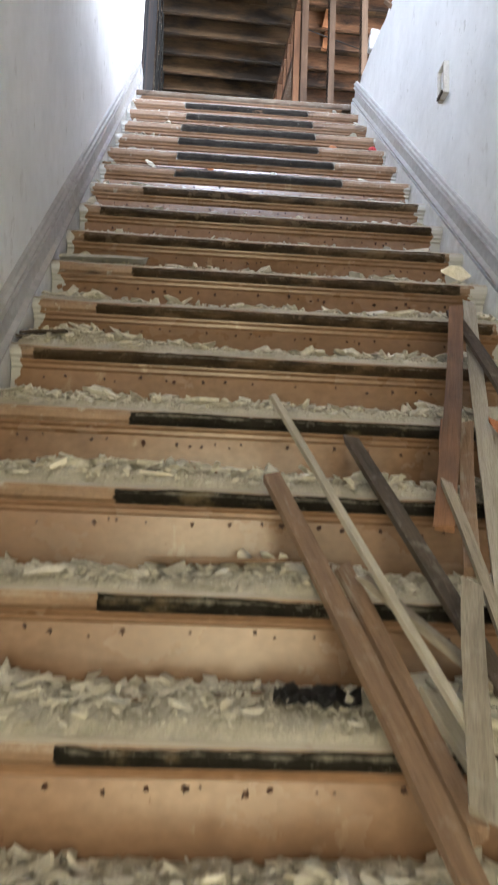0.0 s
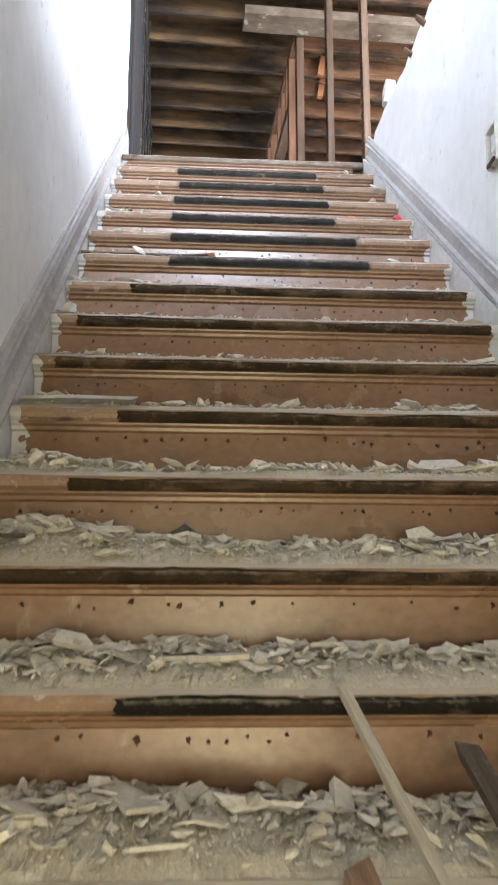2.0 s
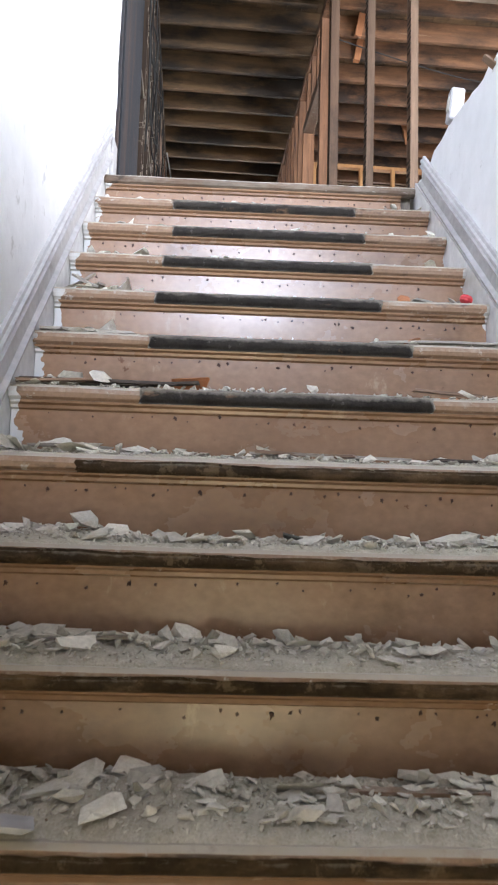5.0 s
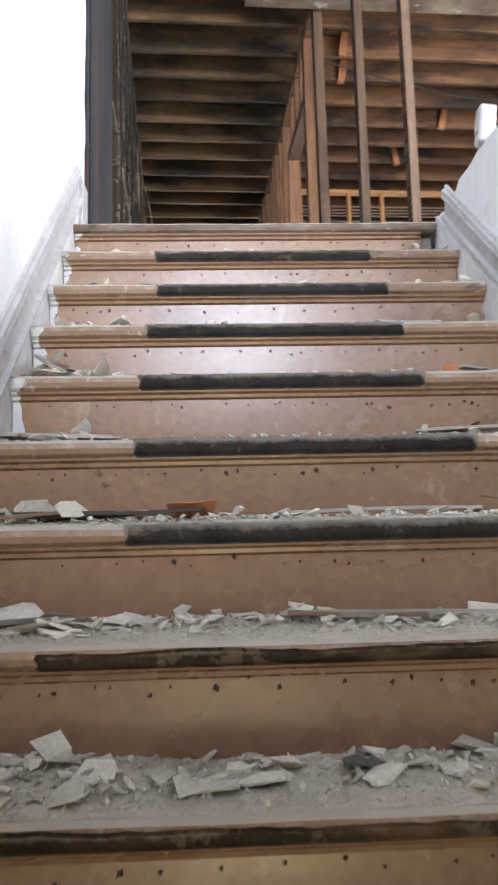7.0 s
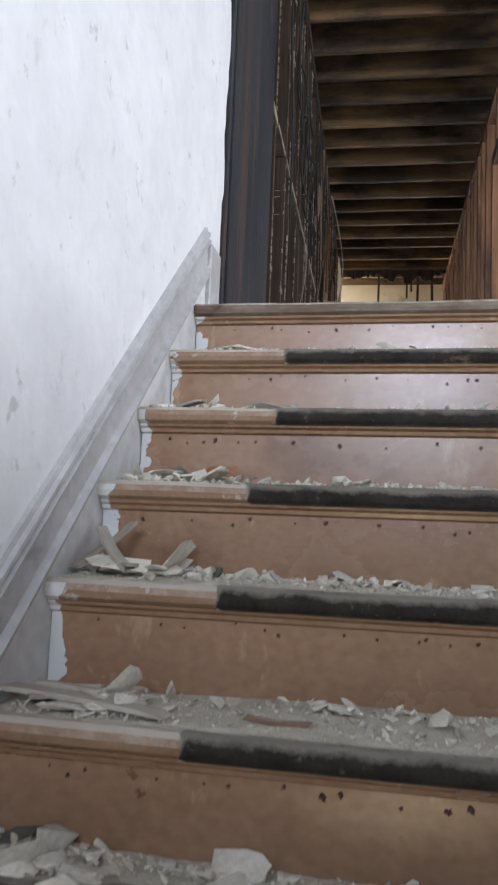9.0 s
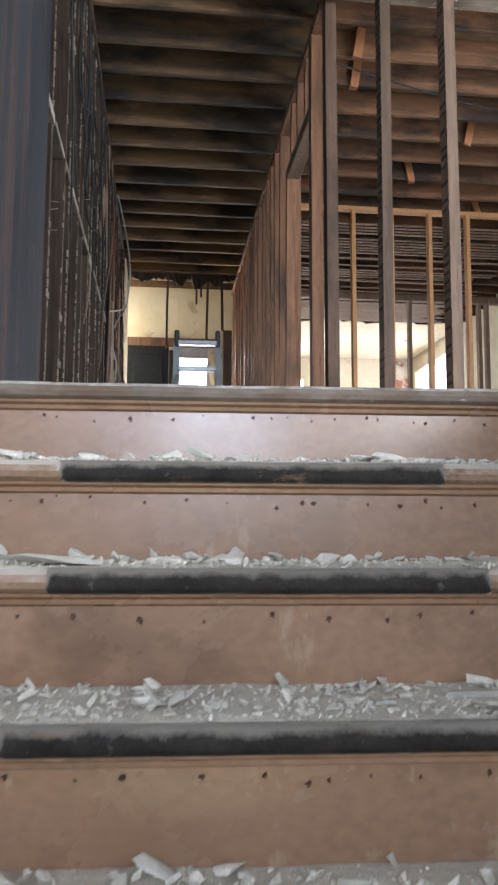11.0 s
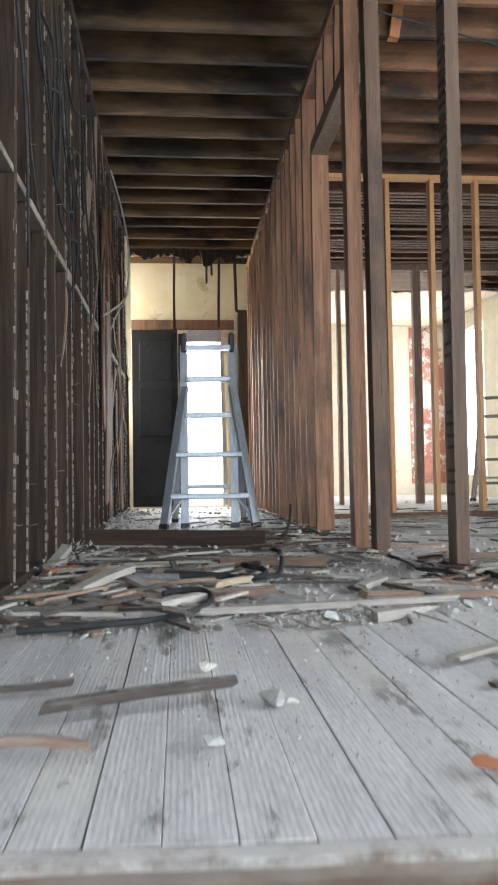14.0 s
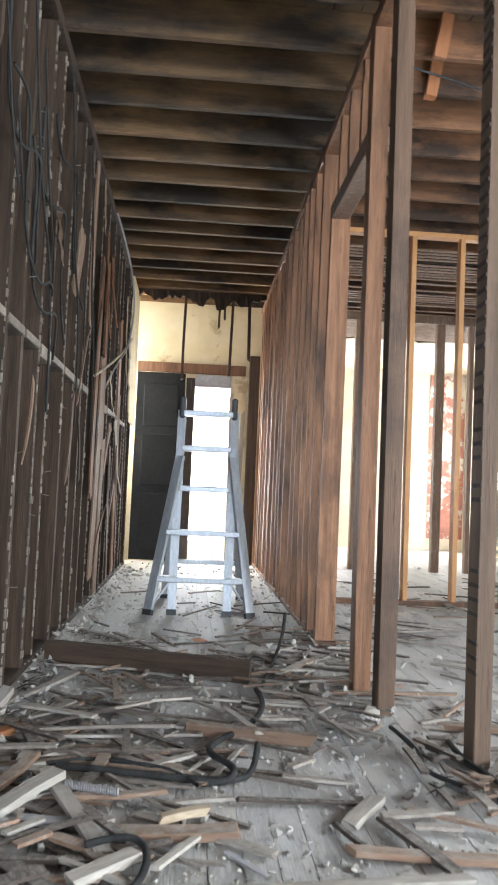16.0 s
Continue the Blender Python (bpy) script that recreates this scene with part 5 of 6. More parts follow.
for i, x, f, s in ((6, -0.12, 0.5, 0.10), (5, 0.55, 0.5, 0.07)):
    ob = new("brown_flake", r.choice(BROWN))
    ob.matrix_world = pose(x, nose_y(i) + RUN * f, nose_z(i) + 0.03, 28, 8, r.uniform(0, 360)) @ Matrix.Diagonal((s * 1.4, s, s, 1))
    tagged(ob, "orange-brown torn flake on the dusty tread", "flake")
ob = part("bottle_cap", box(-0.02, 0.02, -0.02, 0.02, 0, 0.03, 0.01), M_RED)
ob.matrix_world = pose(0.77, nose_y(4) + 0.06, nose_z(4) + 0.012, 20, 10, 30)
tagged(ob, "small red plastic scrap on the tread", "scrap")

# shards gathered against the left skirting
for i in (1, 2, 3, 4, 5, 6, 7, 8):
    for _ in range((2, 3, 8, 9, 8, 9, 8, 6)[i - 1]):
        s = r.uniform(0.035, 0.12)
        f = r.uniform(0.25, 0.9)
        lean = r.choice((0, 8, 20, 40, 60))
        ob = new("plaster_fragment", r.choice(SLAB))
        ob.matrix_world = pose(X_LEFT + 0.02 + abs(r.gauss(0, 0.13)), nose_y(i) + RUN * f, nose_z(i) + 0.010 + 0.22 * s * math.sin(radians(lean)) + r.uniform(0, 0.012), lean, r.uniform(-10, 10), r.uniform(0, 360)) @ Matrix.Diagonal((s * r.uniform(0.8, 1.7), s, s * 0.8, 1))
        tagged(ob, "thin shard of grey-white plaster by the skirting", "plaster fragment", "plaster fragments on the stair")
    for _ in range(0 if i < 3 else 3):
        s = r.uniform(0.03, 0.09)
        ob = new("plaster_fragment", r.choice(SLAB))
        ob.matrix_world = pose(x_right(nose_y(i)) - 0.03 - abs(r.gauss(0, 0.12)), nose_y(i) + RUN * r.uniform(0.3, 0.9), nose_z(i) + 0.015, r.uniform(-20, 20), r.uniform(-20, 20), r.uniform(0, 360)) @ Matrix.Diagonal((s * 1.4, s, s, 1))
        tagged(ob, "thin shard of grey-white plaster by the skirting", "plaster fragment", "plaster fragments on the stair")

# angular broken slabs, flat on one side, tumbled over the lower treads
def shard_mesh(seed, material):
    r = random.Random(seed)
    n = r.choice((3, 4, 4, 5, 6))
    bm = bmesh.new()
    thick = r.uniform(0.10, 0.2)
    a0 = r.uniform(0, 6)
    ring = []
    for k in range(n):
        a = a0 + 2 * math.pi * (k + r.uniform(-0.32, 0.32)) / n
        rad = r.uniform(0.24, 0.64)
        ring.append((rad * math.cos(a), rad * math.sin(a) * 0.78))
    low = [bm.verts.new((x * r.uniform(0.82, 1.04), y * r.uniform(0.82, 1.04), -thick / 2 + r.uniform(-0.03, 0.03))) for x, y in ring]
    top = [bm.verts.new((x, y, thick / 2)) for x, y in ring]
    mid = bm.verts.new((r.uniform(-0.1, 0.1), r.uniform(-0.1, 0.1), -thick / 2 - r.uniform(0, 0.06)))
    for k in range(n):
        j = (k + 1) % n
        bm.faces.new((low[k], low[j], top[j], top[k]))
        bm.faces.new((low[j], low[k], mid))
    bm.faces.new(top)
    es = [e for e in bm.edges if len(e.link_faces) == 2 and e.calc_face_angle(0) > 0.5]
    bmesh.ops.bevel(bm, geom=es, offset=0.018, segments=1, affect="EDGES", clamp_overlap=True)
    return mesh_of(bm, material)


SLABS = [shard_mesh(60 + k, M_PLASTER) for k in range(14)]
DARKS = [shard_mesh(90 + k, M_DARKSLAB) for k in range(3)]


def drop_shard(mesh, i, x, f, size, lean, turn, label, up=0.0, name="plaster_fragment", category="plaster fragment", group="plaster fragments on the stair", long=1.0):
    ob = new(name, mesh)
    f = min(f, 0.98 - 0.5 * size * abs(math.sin(radians(lean))))
    h = bed_height(i, x, f) + size * (0.05 + 0.17 * abs(math.sin(radians(lean)))) + up
    ob.matrix_world = pose(x, nose_y(i) + 0.012 + RUN * f, nose_z(i) + h, lean, 0, turn) @ Matrix.Diagonal((size * long, size, size * 0.8, 1))
    return tagged(ob, label, category, group)


def joined(name, items, material, label, category):
    """One object out of many small placed meshes: items are (mesh, pose)."""
    verts, faces, base = [], [], 0
    for me, m in items:
        verts += [(m @ v.co)[:] for v in me.vertices]
        faces += [tuple(base + q for q in p.vertices) for p in me.polygons]
        base += len(me.vertices)
    me = bpy.data.meshes.new(name)
    me.from_pydata(verts, [], faces)
    me.materials.append(material)
    return tagged(new(name, me), label, category, kind="stuff")


r = random.Random(2024)
litter = []
for i in range(7, 19):
    for k in range(int(10 + 70 * LOAD[i])):
        side_x = x_right(nose_y(i)) - 0.05
        x = r.uniform(X_LEFT + 0.04, side_x)
        if noise.noise((x * 3.1, i * 7.3, 0)) < -0.1 and r.random() < 0.7:
            x = r.choice((r.uniform(X_LEFT + 0.04, -0.2), r.uniform(0.4, side_x)))
        f = r.uniform(0.15, 0.95) if r.random() < 0.5 else r.uniform(0.55, 0.95)
        size = min(0.10, 0.020 + r.expovariate(1 / 0.020)) * (0.85 if i > 14 else 1)
        lean = r.choice((0, 5, -8, 12, 18, 28, 42, 62, -25))
        f = min(f, 0.98 - 0.5 * size * abs(math.sin(radians(lean))) / RUN)
        h = bed_height(i, x, f) + size * (0.04 + 0.16 * abs(math.sin(radians(lean))))
        m = pose(x, nose_y(i) + 0.012 + RUN * f, nose_z(i) + h, lean, r.uniform(-15, 15), r.uniform(-70, 70)) @ Matrix.Diagonal((size * r.uniform(0.8, 1.6), size, size * 0.8, 1))
        litter.append((r.choice(SLABS), m))
joined("plaster_shards", litter, M_PLASTER, "angular broken shards of cream wall plaster over the treads", "rubble")
for i, x, f, size, lean, turn, lng in ((12, 0.10, 0.70, 0.070, 40, 20, 0.9), (12, 0.36, 0.78, 0.075, 55, -10, 0.8), (12, -0.30, 0.55, 0.085, 14, 15, 1.5), (13, -0.33, 0.62, 0.095, 34, 25, 1.1), (13, -0.36, 0.80, 0.055, 30, -20, 1.2), (13, 0.33, 0.62, 0.075, 48, -35, 1.0), (11, 0.33, 0.80, 0.080, 20, 12, 1.7), (11, -0.09, 0.80, 0.065, 45, -20, 0.9), (10, -0.02, 0.7, 0.055, 36, 10, 1.0), (10, 0.03, 0.66, 0.050, 20, 50, 1.1), (9, -0.30, 0.75, 0.060, 20, 10, 1.5), (5, 0.55, 0.62, 0.070, 34, -14, 1.4), (3, 0.66, 0.70, 0.055, 10, 20, 1.8), (6, 0.10, 0.66, 0.042, 12, 8, 1.3), (14, -0.12, 0.7, 0.070, 30, 0, 1.2), (10, -0.28, 0.6, 0.075, 12, 30, 1.5)):
    drop_shard(SLABS[int(abs(x) * 97 + i) % 14], i, x, f, size, lean, turn, "large cream slab of wall plaster standing in the rubble", long=lng)
drop_shard(DARKS[1], 12, -0.15, 0.72, 0.085, 36, -10, "dark green-grey painted plaster slab tipped in the rubble", long=1.1)
# pieces on the top treads
for i, x, f, size, lean, turn, lng, mesh, lab in (
    (1, -0.10, 0.85, 0.045, 4, 10, 1.0, BIG[1], "squarish white plaster lump on the top tread"),
    (1, 0.285, 0.72, 0.055, 10, 0, 1.2, SLABS[2], "white plaster shard on the top tread"),
    (1, 0.46, 0.52, 0.075, 8, -8, 2.0, SLABS[5], "long white plaster slab on the top tread"),
    (1, 0.56, 0.82, 0.075, 20, 15, 1.3, DARKS[0], "grey-brown plaster slab on the top tread"),
    (1, 0.64, 0.60, 0.055, 10, 40, 1.4, DARKS[2], "grey-brown plaster shard on the top tread"),
    (1, 0.70, 0.72, 0.05, 10, -30, 1.4, SLABS[8], "white plaster shard on the top tread"),
    (1, 0.18, 0.85, 0.05, 4, 0, 1.8, SLABS[9], "thin white plaster shard on the top tread"),
    (1, -0.45, 0.80, 0.05, 20, 0, 1.6, DARKS[1], "curled dark plaster flake on the top tread"),
    (2, -0.06, 0.82, 0.06, 6, 20, 1.6, SLABS[3], "white plaster shard on the tread"),
    (2, 0.06, 0.85, 0.035, 2, 5, 1.9, SLABS[6], "flat white plaster shard on the tread"),
    (3, -0.47, 0.72, 0.075, 62, 20, 1.0, DARKS[0], "dark square plaster slab leaning by the skirting"),
    (3, -0.41, 0.70, 0.065, 50, -30, 0.9, SLABS[4], "white plaster shard leaning by the skirting"),
    (3, -0.33, 0.70, 0.05, 12, 30, 1.3, SLABS[7], "white plaster shard on the tread"),
    (4, -0.38, 0.85, 0.06, 66, 10, 0.8, SLABS[10], "cream plaster shard standing against the riser"),
    (4, -0.31, 0.88, 0.05, 60, -20, 0.8, DARKS[2], "grey plaster shard standing against the riser")):
    drop_shard(mesh, i, x, f, size, lean, turn, lab, long=lng)
for i, x, f, size, lean, turn in ((3, -0.37, 0.85, 0.10, 55, -35), (1, 0.31, 0.62, 0.028, 15, 10), (4, 0.49, 0.5, 0.035, 20, 0), (4, 0.56, 0.12, 0.045, 70, 5), (6, 0.62, 0.75, 0.07, 30, -20), (9, 0.62, 0.7, 0.05, 20, 30)):
    drop_shard(BROWN[i % 3], i, x, f, size, lean, turn, "orange-brown torn flake on the dusty tread", name="brown_flake", category="flake", group="", long=1.3)

# thin laths lying on the treads
r = random.Random(15)
for i, xa, xb, fa, fb, mt in ((6, -0.55, -0.10, 0.75, 0.35, M_LATH_DARK), (6, -0.58, -0.2, 0.5, 0.45, M_LATH_GREY), (5, 0.42, 0.80, 0.5, 0.3, M_LATH_PALE), (7, 0.05, 0.45, 0.7, 0.6, M_LATH_PALE), (7, 0.5, 0.8, 0.6, 0.5, M_LATH_DARK), (12, -0.59, -0.42, 0.3, 0.9, M_LATH_DARK), (7, -0.5, -0.3, 0.4, 0.7, M_LATH_GREY), (3, 0.5, 0.78, 0.5, 0.7, M_LATH_GREY), (3, 0.42, 0.62, 0.3, 0.4, M_LATH_PALE), (4, -0.56, -0.44, 0.9, 0.2, M_LATH_GREY), (15, -0.15, 0.2, 0.9, 0.8, M_LATH), (7, 0.62, 0.86, 0.3, 0.5, M_LATH_PALE), (4, 0.6, 0.8, 0.3, 0.8, M_LATH_PALE), (16, -0.2, 0.05, 0.6, 0.8, M_LATH), (9, -0.4, -0.2, 0.7, 0.6, M_LATH_GREY), (6, 0.08, 0.52, 0.88, 0.80, M_LATH_PALE), (6, -0.60, -0.30, 0.35, 0.62, M_LATH_GREY), (6, -0.58, -0.36, 0.2, 0.35, M_LATH), (5, -0.52, -0.40, 0.3, 0.8, M_LATH_GREY), (5, -0.56, -0.34, 0.7, 0.5, M_LATH_PALE), (10, 0.2, 0.5, 0.8, 0.7, M_LATH), (11, -0.5, -0.25, 0.5, 0.6, M_LATH_PALE), (8, 0.5, 0.8, 0.5, 0.6, M_LATH_PALE), (13, 0.1, 0.35, 0.6, 0.8, M_LATH_GREY), (2, 0.5, 0.82, 0.5, 0.8, M_LATH_GREY), (1, -0.55, -0.42, 0.6, 0.4, M_LATH_PALE), (2, -0.56, -0.45, 0.7, 0.3, M_LATH_PALE)):
    a = (xa, nose_y(i) + RUN * fa, nose_z(i) + 0.016 + 0.02 * LOAD[i])
    b = (xb, nose_y(i) + RUN * fb, nose_z(i) + 0.018 + 0.025 * LOAD[i])
    board_thing("lath_splinter", a, b, r.uniform(0.014, 0.03), 0.007, mt, i * 31 + int(xa * 100), "splintered wood lath lying on a tread", "wood lath", "splintered laths")

for i, xa, xb, fa, fb, ua, ub, w, mt, lab in (
    (10, -0.56, -0.28, 0.16, 0.12, 0.016, 0.016, 0.050, M_SKIRT, "grey-white painted batten lying along a tread"),
    (12, -0.60, -0.45, 0.55, 0.20, 0.05, 0.055, 0.016, M_LATH_DARK, "dark stick jutting over a tread"),
    (5, -0.17, -0.07, 0.40, 0.38, 0.012, 0.012, 0.014, M_LATH, "short brown stick in the dust"),
    (6, 0.52, 0.80, 0.85, 0.45, 0.05, 0.025, 0.022, M_LATH, "brown splintered lath by the wall"),
    (5, 0.44, 0.82, 0.62, 0.35, 0.02, 0.02, 0.030, M_LATH_PALE, "pale splintered lath by the wall"),
    (3, 0.40, 0.80, 0.72, 0.62, 0.014, 0.014, 0.020, M_LATH_PALE, "pale splintered lath by the wall"),
    (4, 0.60, 0.82, 0.35, 0.75, 0.015, 0.045, 0.016, M_LATH_GREY, "grey splintered lath by the wall"),
    (4, -0.57, -0.50, 0.35, 0.92, 0.015, 0.11, 0.020, M_LATH_GREY, "grey lath leaning on the skirting"),
    (4, -0.56, -0.44, 0.80, 0.25, 0.10, 0.02, 0.024, M_LATH_PALE, "pale lath leaning on the skirting"),
    (5, -0.58, -0.30, 0.45, 0.25, 0.02, 0.014, 0.040, M_LATH_PALE, "flat pale lath by the skirting"),
    (6, -0.58, -0.16, 0.35, 0.30, 0.03, 0.016, 0.022, M_LATH_DARK, "long dark splinter lying on a tread"),
    (15, -0.16, 0.16, 0.80, 0.72, 0.055, 0.055, 0.055, M_LATH, "flat brown board scrap in the rubble"),
    (7, 0.06, 0.30, 0.60, 0.42, 0.03, 0.03, 0.014, M_LATH, "thin tan stick on a tread")):
    board_thing("lath_splinter", (xa, nose_y(i) + RUN * fa, nose_z(i) + ua), (xb, nose_y(i) + RUN * fb, nose_z(i) + ub), w, 0.008, mt, i * 37 + int(xa * 100), lab, "wood lath", "splintered laths")

# leaning heap of laths against the right wall at the stair foot
def on_slope(x, y, up):
    return (x, y, slope_z(y) + up)


for j, (xa, ya, ua, xb, yb, ub, w, t, mt, lab) in enumerate((
    (0.080, 1.640, 0.045, 0.30, 0.96, 0.05, 0.040, 0.014, M_LATH, "brown split lath"),
    (0.079, 1.79, 0.118, 0.36, 1.06, 0.10, 0.016, 0.010, M_LATH_PALE, "thin pale lath strip"),
    (0.270, 1.79, 0.030, 0.40, 1.22, 0.07, 0.036, 0.012, M_LATH_DARK, "dark stained lath"),
    (0.640, 2.20, 0.120, 0.40, 1.53, 0.06, 0.040, 0.014, M_STUD, "red-brown lath"),
    (0.400, 1.36, 0.110, 0.295, 1.05, 0.10, 0.036, 0.014, M_LATH_GREY, "grey-brown lath end"),
    (0.740, 2.36, 0.045, 0.47, 1.42, 0.04, 0.036, 0.012, M_LATH_PALE, "pale broad lath"),
    (0.640, 2.23, 0.090, 0.66, 1.80, 0.08, 0.034, 0.012, M_LATH_DARK, "dark crossing lath"),
    (0.505, 1.83, 0.050, 0.41, 1.55, 0.05, 0.030, 0.012, M_STUD, "red-brown short lath"),
    (0.555, 1.84, 0.052, 0.42, 1.44, 0.05, 0.030, 0.012, M_LATH, "brown lath"),
    (0.185, 1.47, 0.030, 0.32, 1.10, 0.03, 0.034, 0.012, M_LATH, "brown lath"),
    (0.300, 1.27, 0.020, 0.40, 1.05, 0.02, 0.030, 0.012, M_LATH_PALE, "pale short lath"),
    (0.225, 1.42, 0.060, 0.40, 1.24, 0.05, 0.030, 0.012, M_LATH_GREY, "grey crooked lath"),
    (0.615, 1.86, 0.030, 0.44, 1.30, 0.03, 0.034, 0.012, M_LATH_PALE, "pale lath"),
    (0.420, 1.60, 0.090, 0.43, 1.22, 0.08, 0.020, 0.010, M_LATH_GREY, "thin grey lath"),
    (0.700, 1.90, 0.040, 0.50, 1.20, 0.03, 0.045, 0.014, M_LATH_DARK, "dark broad lath"),
    (0.780, 1.70, 0.060, 0.55, 1.00, 0.05, 0.040, 0.014, M_LATH, "brown lath"))):
    board_thing("lath", on_slope(xa, ya, ua), on_slope(xb, yb, ub), w, t, mt, 900 + j, lab + " leaning in a heap on the stair", "wood lath", "heap of laths on the stair", ragged=0.018)
ob = new("plaster_fragment", BIG[2])
ob.matrix_world = pose(0.66, 2.28, slope_z(2.28) + 0.19, 40, 20, 10) @ Matrix.Diagonal((0.12, 0.08, 0.09, 1))
tagged(ob, "pale plaster lump stuck on the lath heap", "plaster fragment")
ob = new("brick_shard", BROWN[0])
ob.matrix_world = pose(0.62, 1.78, slope_z(1.78) + 0.07, 50, 10, 20) @ Matrix.Diagonal((0.10, 0.08, 0.10, 1))
tagged(ob, "orange-brown clay shard among the laths", "shard")
bm = bmesh.new()
grid = [[bm.verts.new((-0.07 + 0.01 * p, -0.035 + 0.01 * q, 0.016 + 0.016 * noise.noise((p * 0.55, q * 0.5, 3)) + 0.010 * noise.noise((p * 1.3, q * 1.2, 9)))) for q in range(8)] for p in range(15)]
for p in range(14):
    for q in range(7):
        bm.faces.new((grid[p][q], grid[p + 1][q], grid[p + 1][q + 1], grid[p][q + 1]))
bmesh.ops.solidify(bm, geom=list(bm.faces), thickness=0.003)
ob = part("rag", bm, M_BOOT)
ob.matrix_world = pose(0.135, nose_y(16) + 0.12, nose_z(16) + 0.03, 12, 0, -8)
tagged(ob, "crumpled dark rag lying in the dust", "rag")

# ---- debris on the upper floor ----
LATHS, LATH_REST = {}, {"brown": [], "grey": [], "pale": [], "dark": []}
r = random.Random(55)
for nm, mt in (("brown", M_LATH), ("grey", M_LATH_GREY), ("pale", M_LATH_PALE), ("dark", M_LATH_DARK)):
    LATHS[nm] = [mesh_of(lumber(1.0, 0.036, 0.009, 1000 + 17 * k + len(nm), 0.003, 0.02), mt) for k in range(3)]


def floor_lath(u, v, L, w, ang, kind, up=0.0, tilt=0.0):
    m = UP @ pose(u, v, 4.405 + up, 90 + tilt, 0, ang) @ Matrix.Diagonal((w / 0.036, 1.0, L, 1))
    if v > 8.3 or u > 1.3 or w < 0.013:
        LATH_REST[kind].append((r.choice(LATHS[kind]), m))
        return
    ob = new("wood_lath", r.choice(LATHS[kind]))
    ob.matrix_world = m
    return tagged(ob, {"brown": "brown", "grey": "grey weathered", "pale": "pale split", "dark": "dark sooty"}[kind] + " wood lath lying on the debris floor", "wood lath", "laths on the upper floor")


for _ in range(170):
    v = 6.35 + abs(r.gauss(0, 1)) * 2.0
    u = r.uniform(-0.52, 0.85) if r.random() < 0.7 else r.uniform(1.05, 3.5)
    if v < 7.6 and u > 0.05 and r.random() < 0.72:
        continue
    if u < 0.2 and r.random() < 0.6:
        u = r.uniform(-0.55, 0.1)
    floor_lath(u, v, r.uniform(0.08, 0.30) if r.random() < 0.65 else r.uniform(0.3, 0.65), r.uniform(0.008, 0.036), r.gauss(80, 35) if r.random() < 0.55 else r.uniform(0, 180), r.choice(("brown", "brown", "grey", "grey", "grey", "dark", "dark", "dark")), r.uniform(0.0, 0.02), r.uniform(-2, 2))
for _ in range(45):
    floor_lath(r.uniform(-0.5, 0.5), r.uniform(6.75, 8.3), r.uniform(0.08, 0.42), r.uniform(0.006, 0.024), r.gauss(80, 30), r.choice(("brown", "dark", "dark", "grey", "pale")), r.uniform(0.0, 0.02), r.uniform(-3, 3))
for _ in range(70):
    floor_lath(r.uniform(0.3, 1.0), r.uniform(7.6, 9.6), r.uniform(0.08, 0.4), r.uniform(0.008, 0.03), r.uniform(0, 180), r.choice(("brown", "dark", "grey", "pale")), r.uniform(0.0, 0.03), r.uniform(-4, 4))
for _ in range(90):
    floor_lath(-0.56 + abs(r.gauss(0, 0.28)), r.uniform(6.15, 7.7), r.uniform(0.06, 0.32), r.uniform(0.010, 0.040), r.uniform(0, 180), r.choice(("brown", "brown", "grey", "dark", "dark", "pale")), r.uniform(0.0, 0.035), r.uniform(-5, 5))


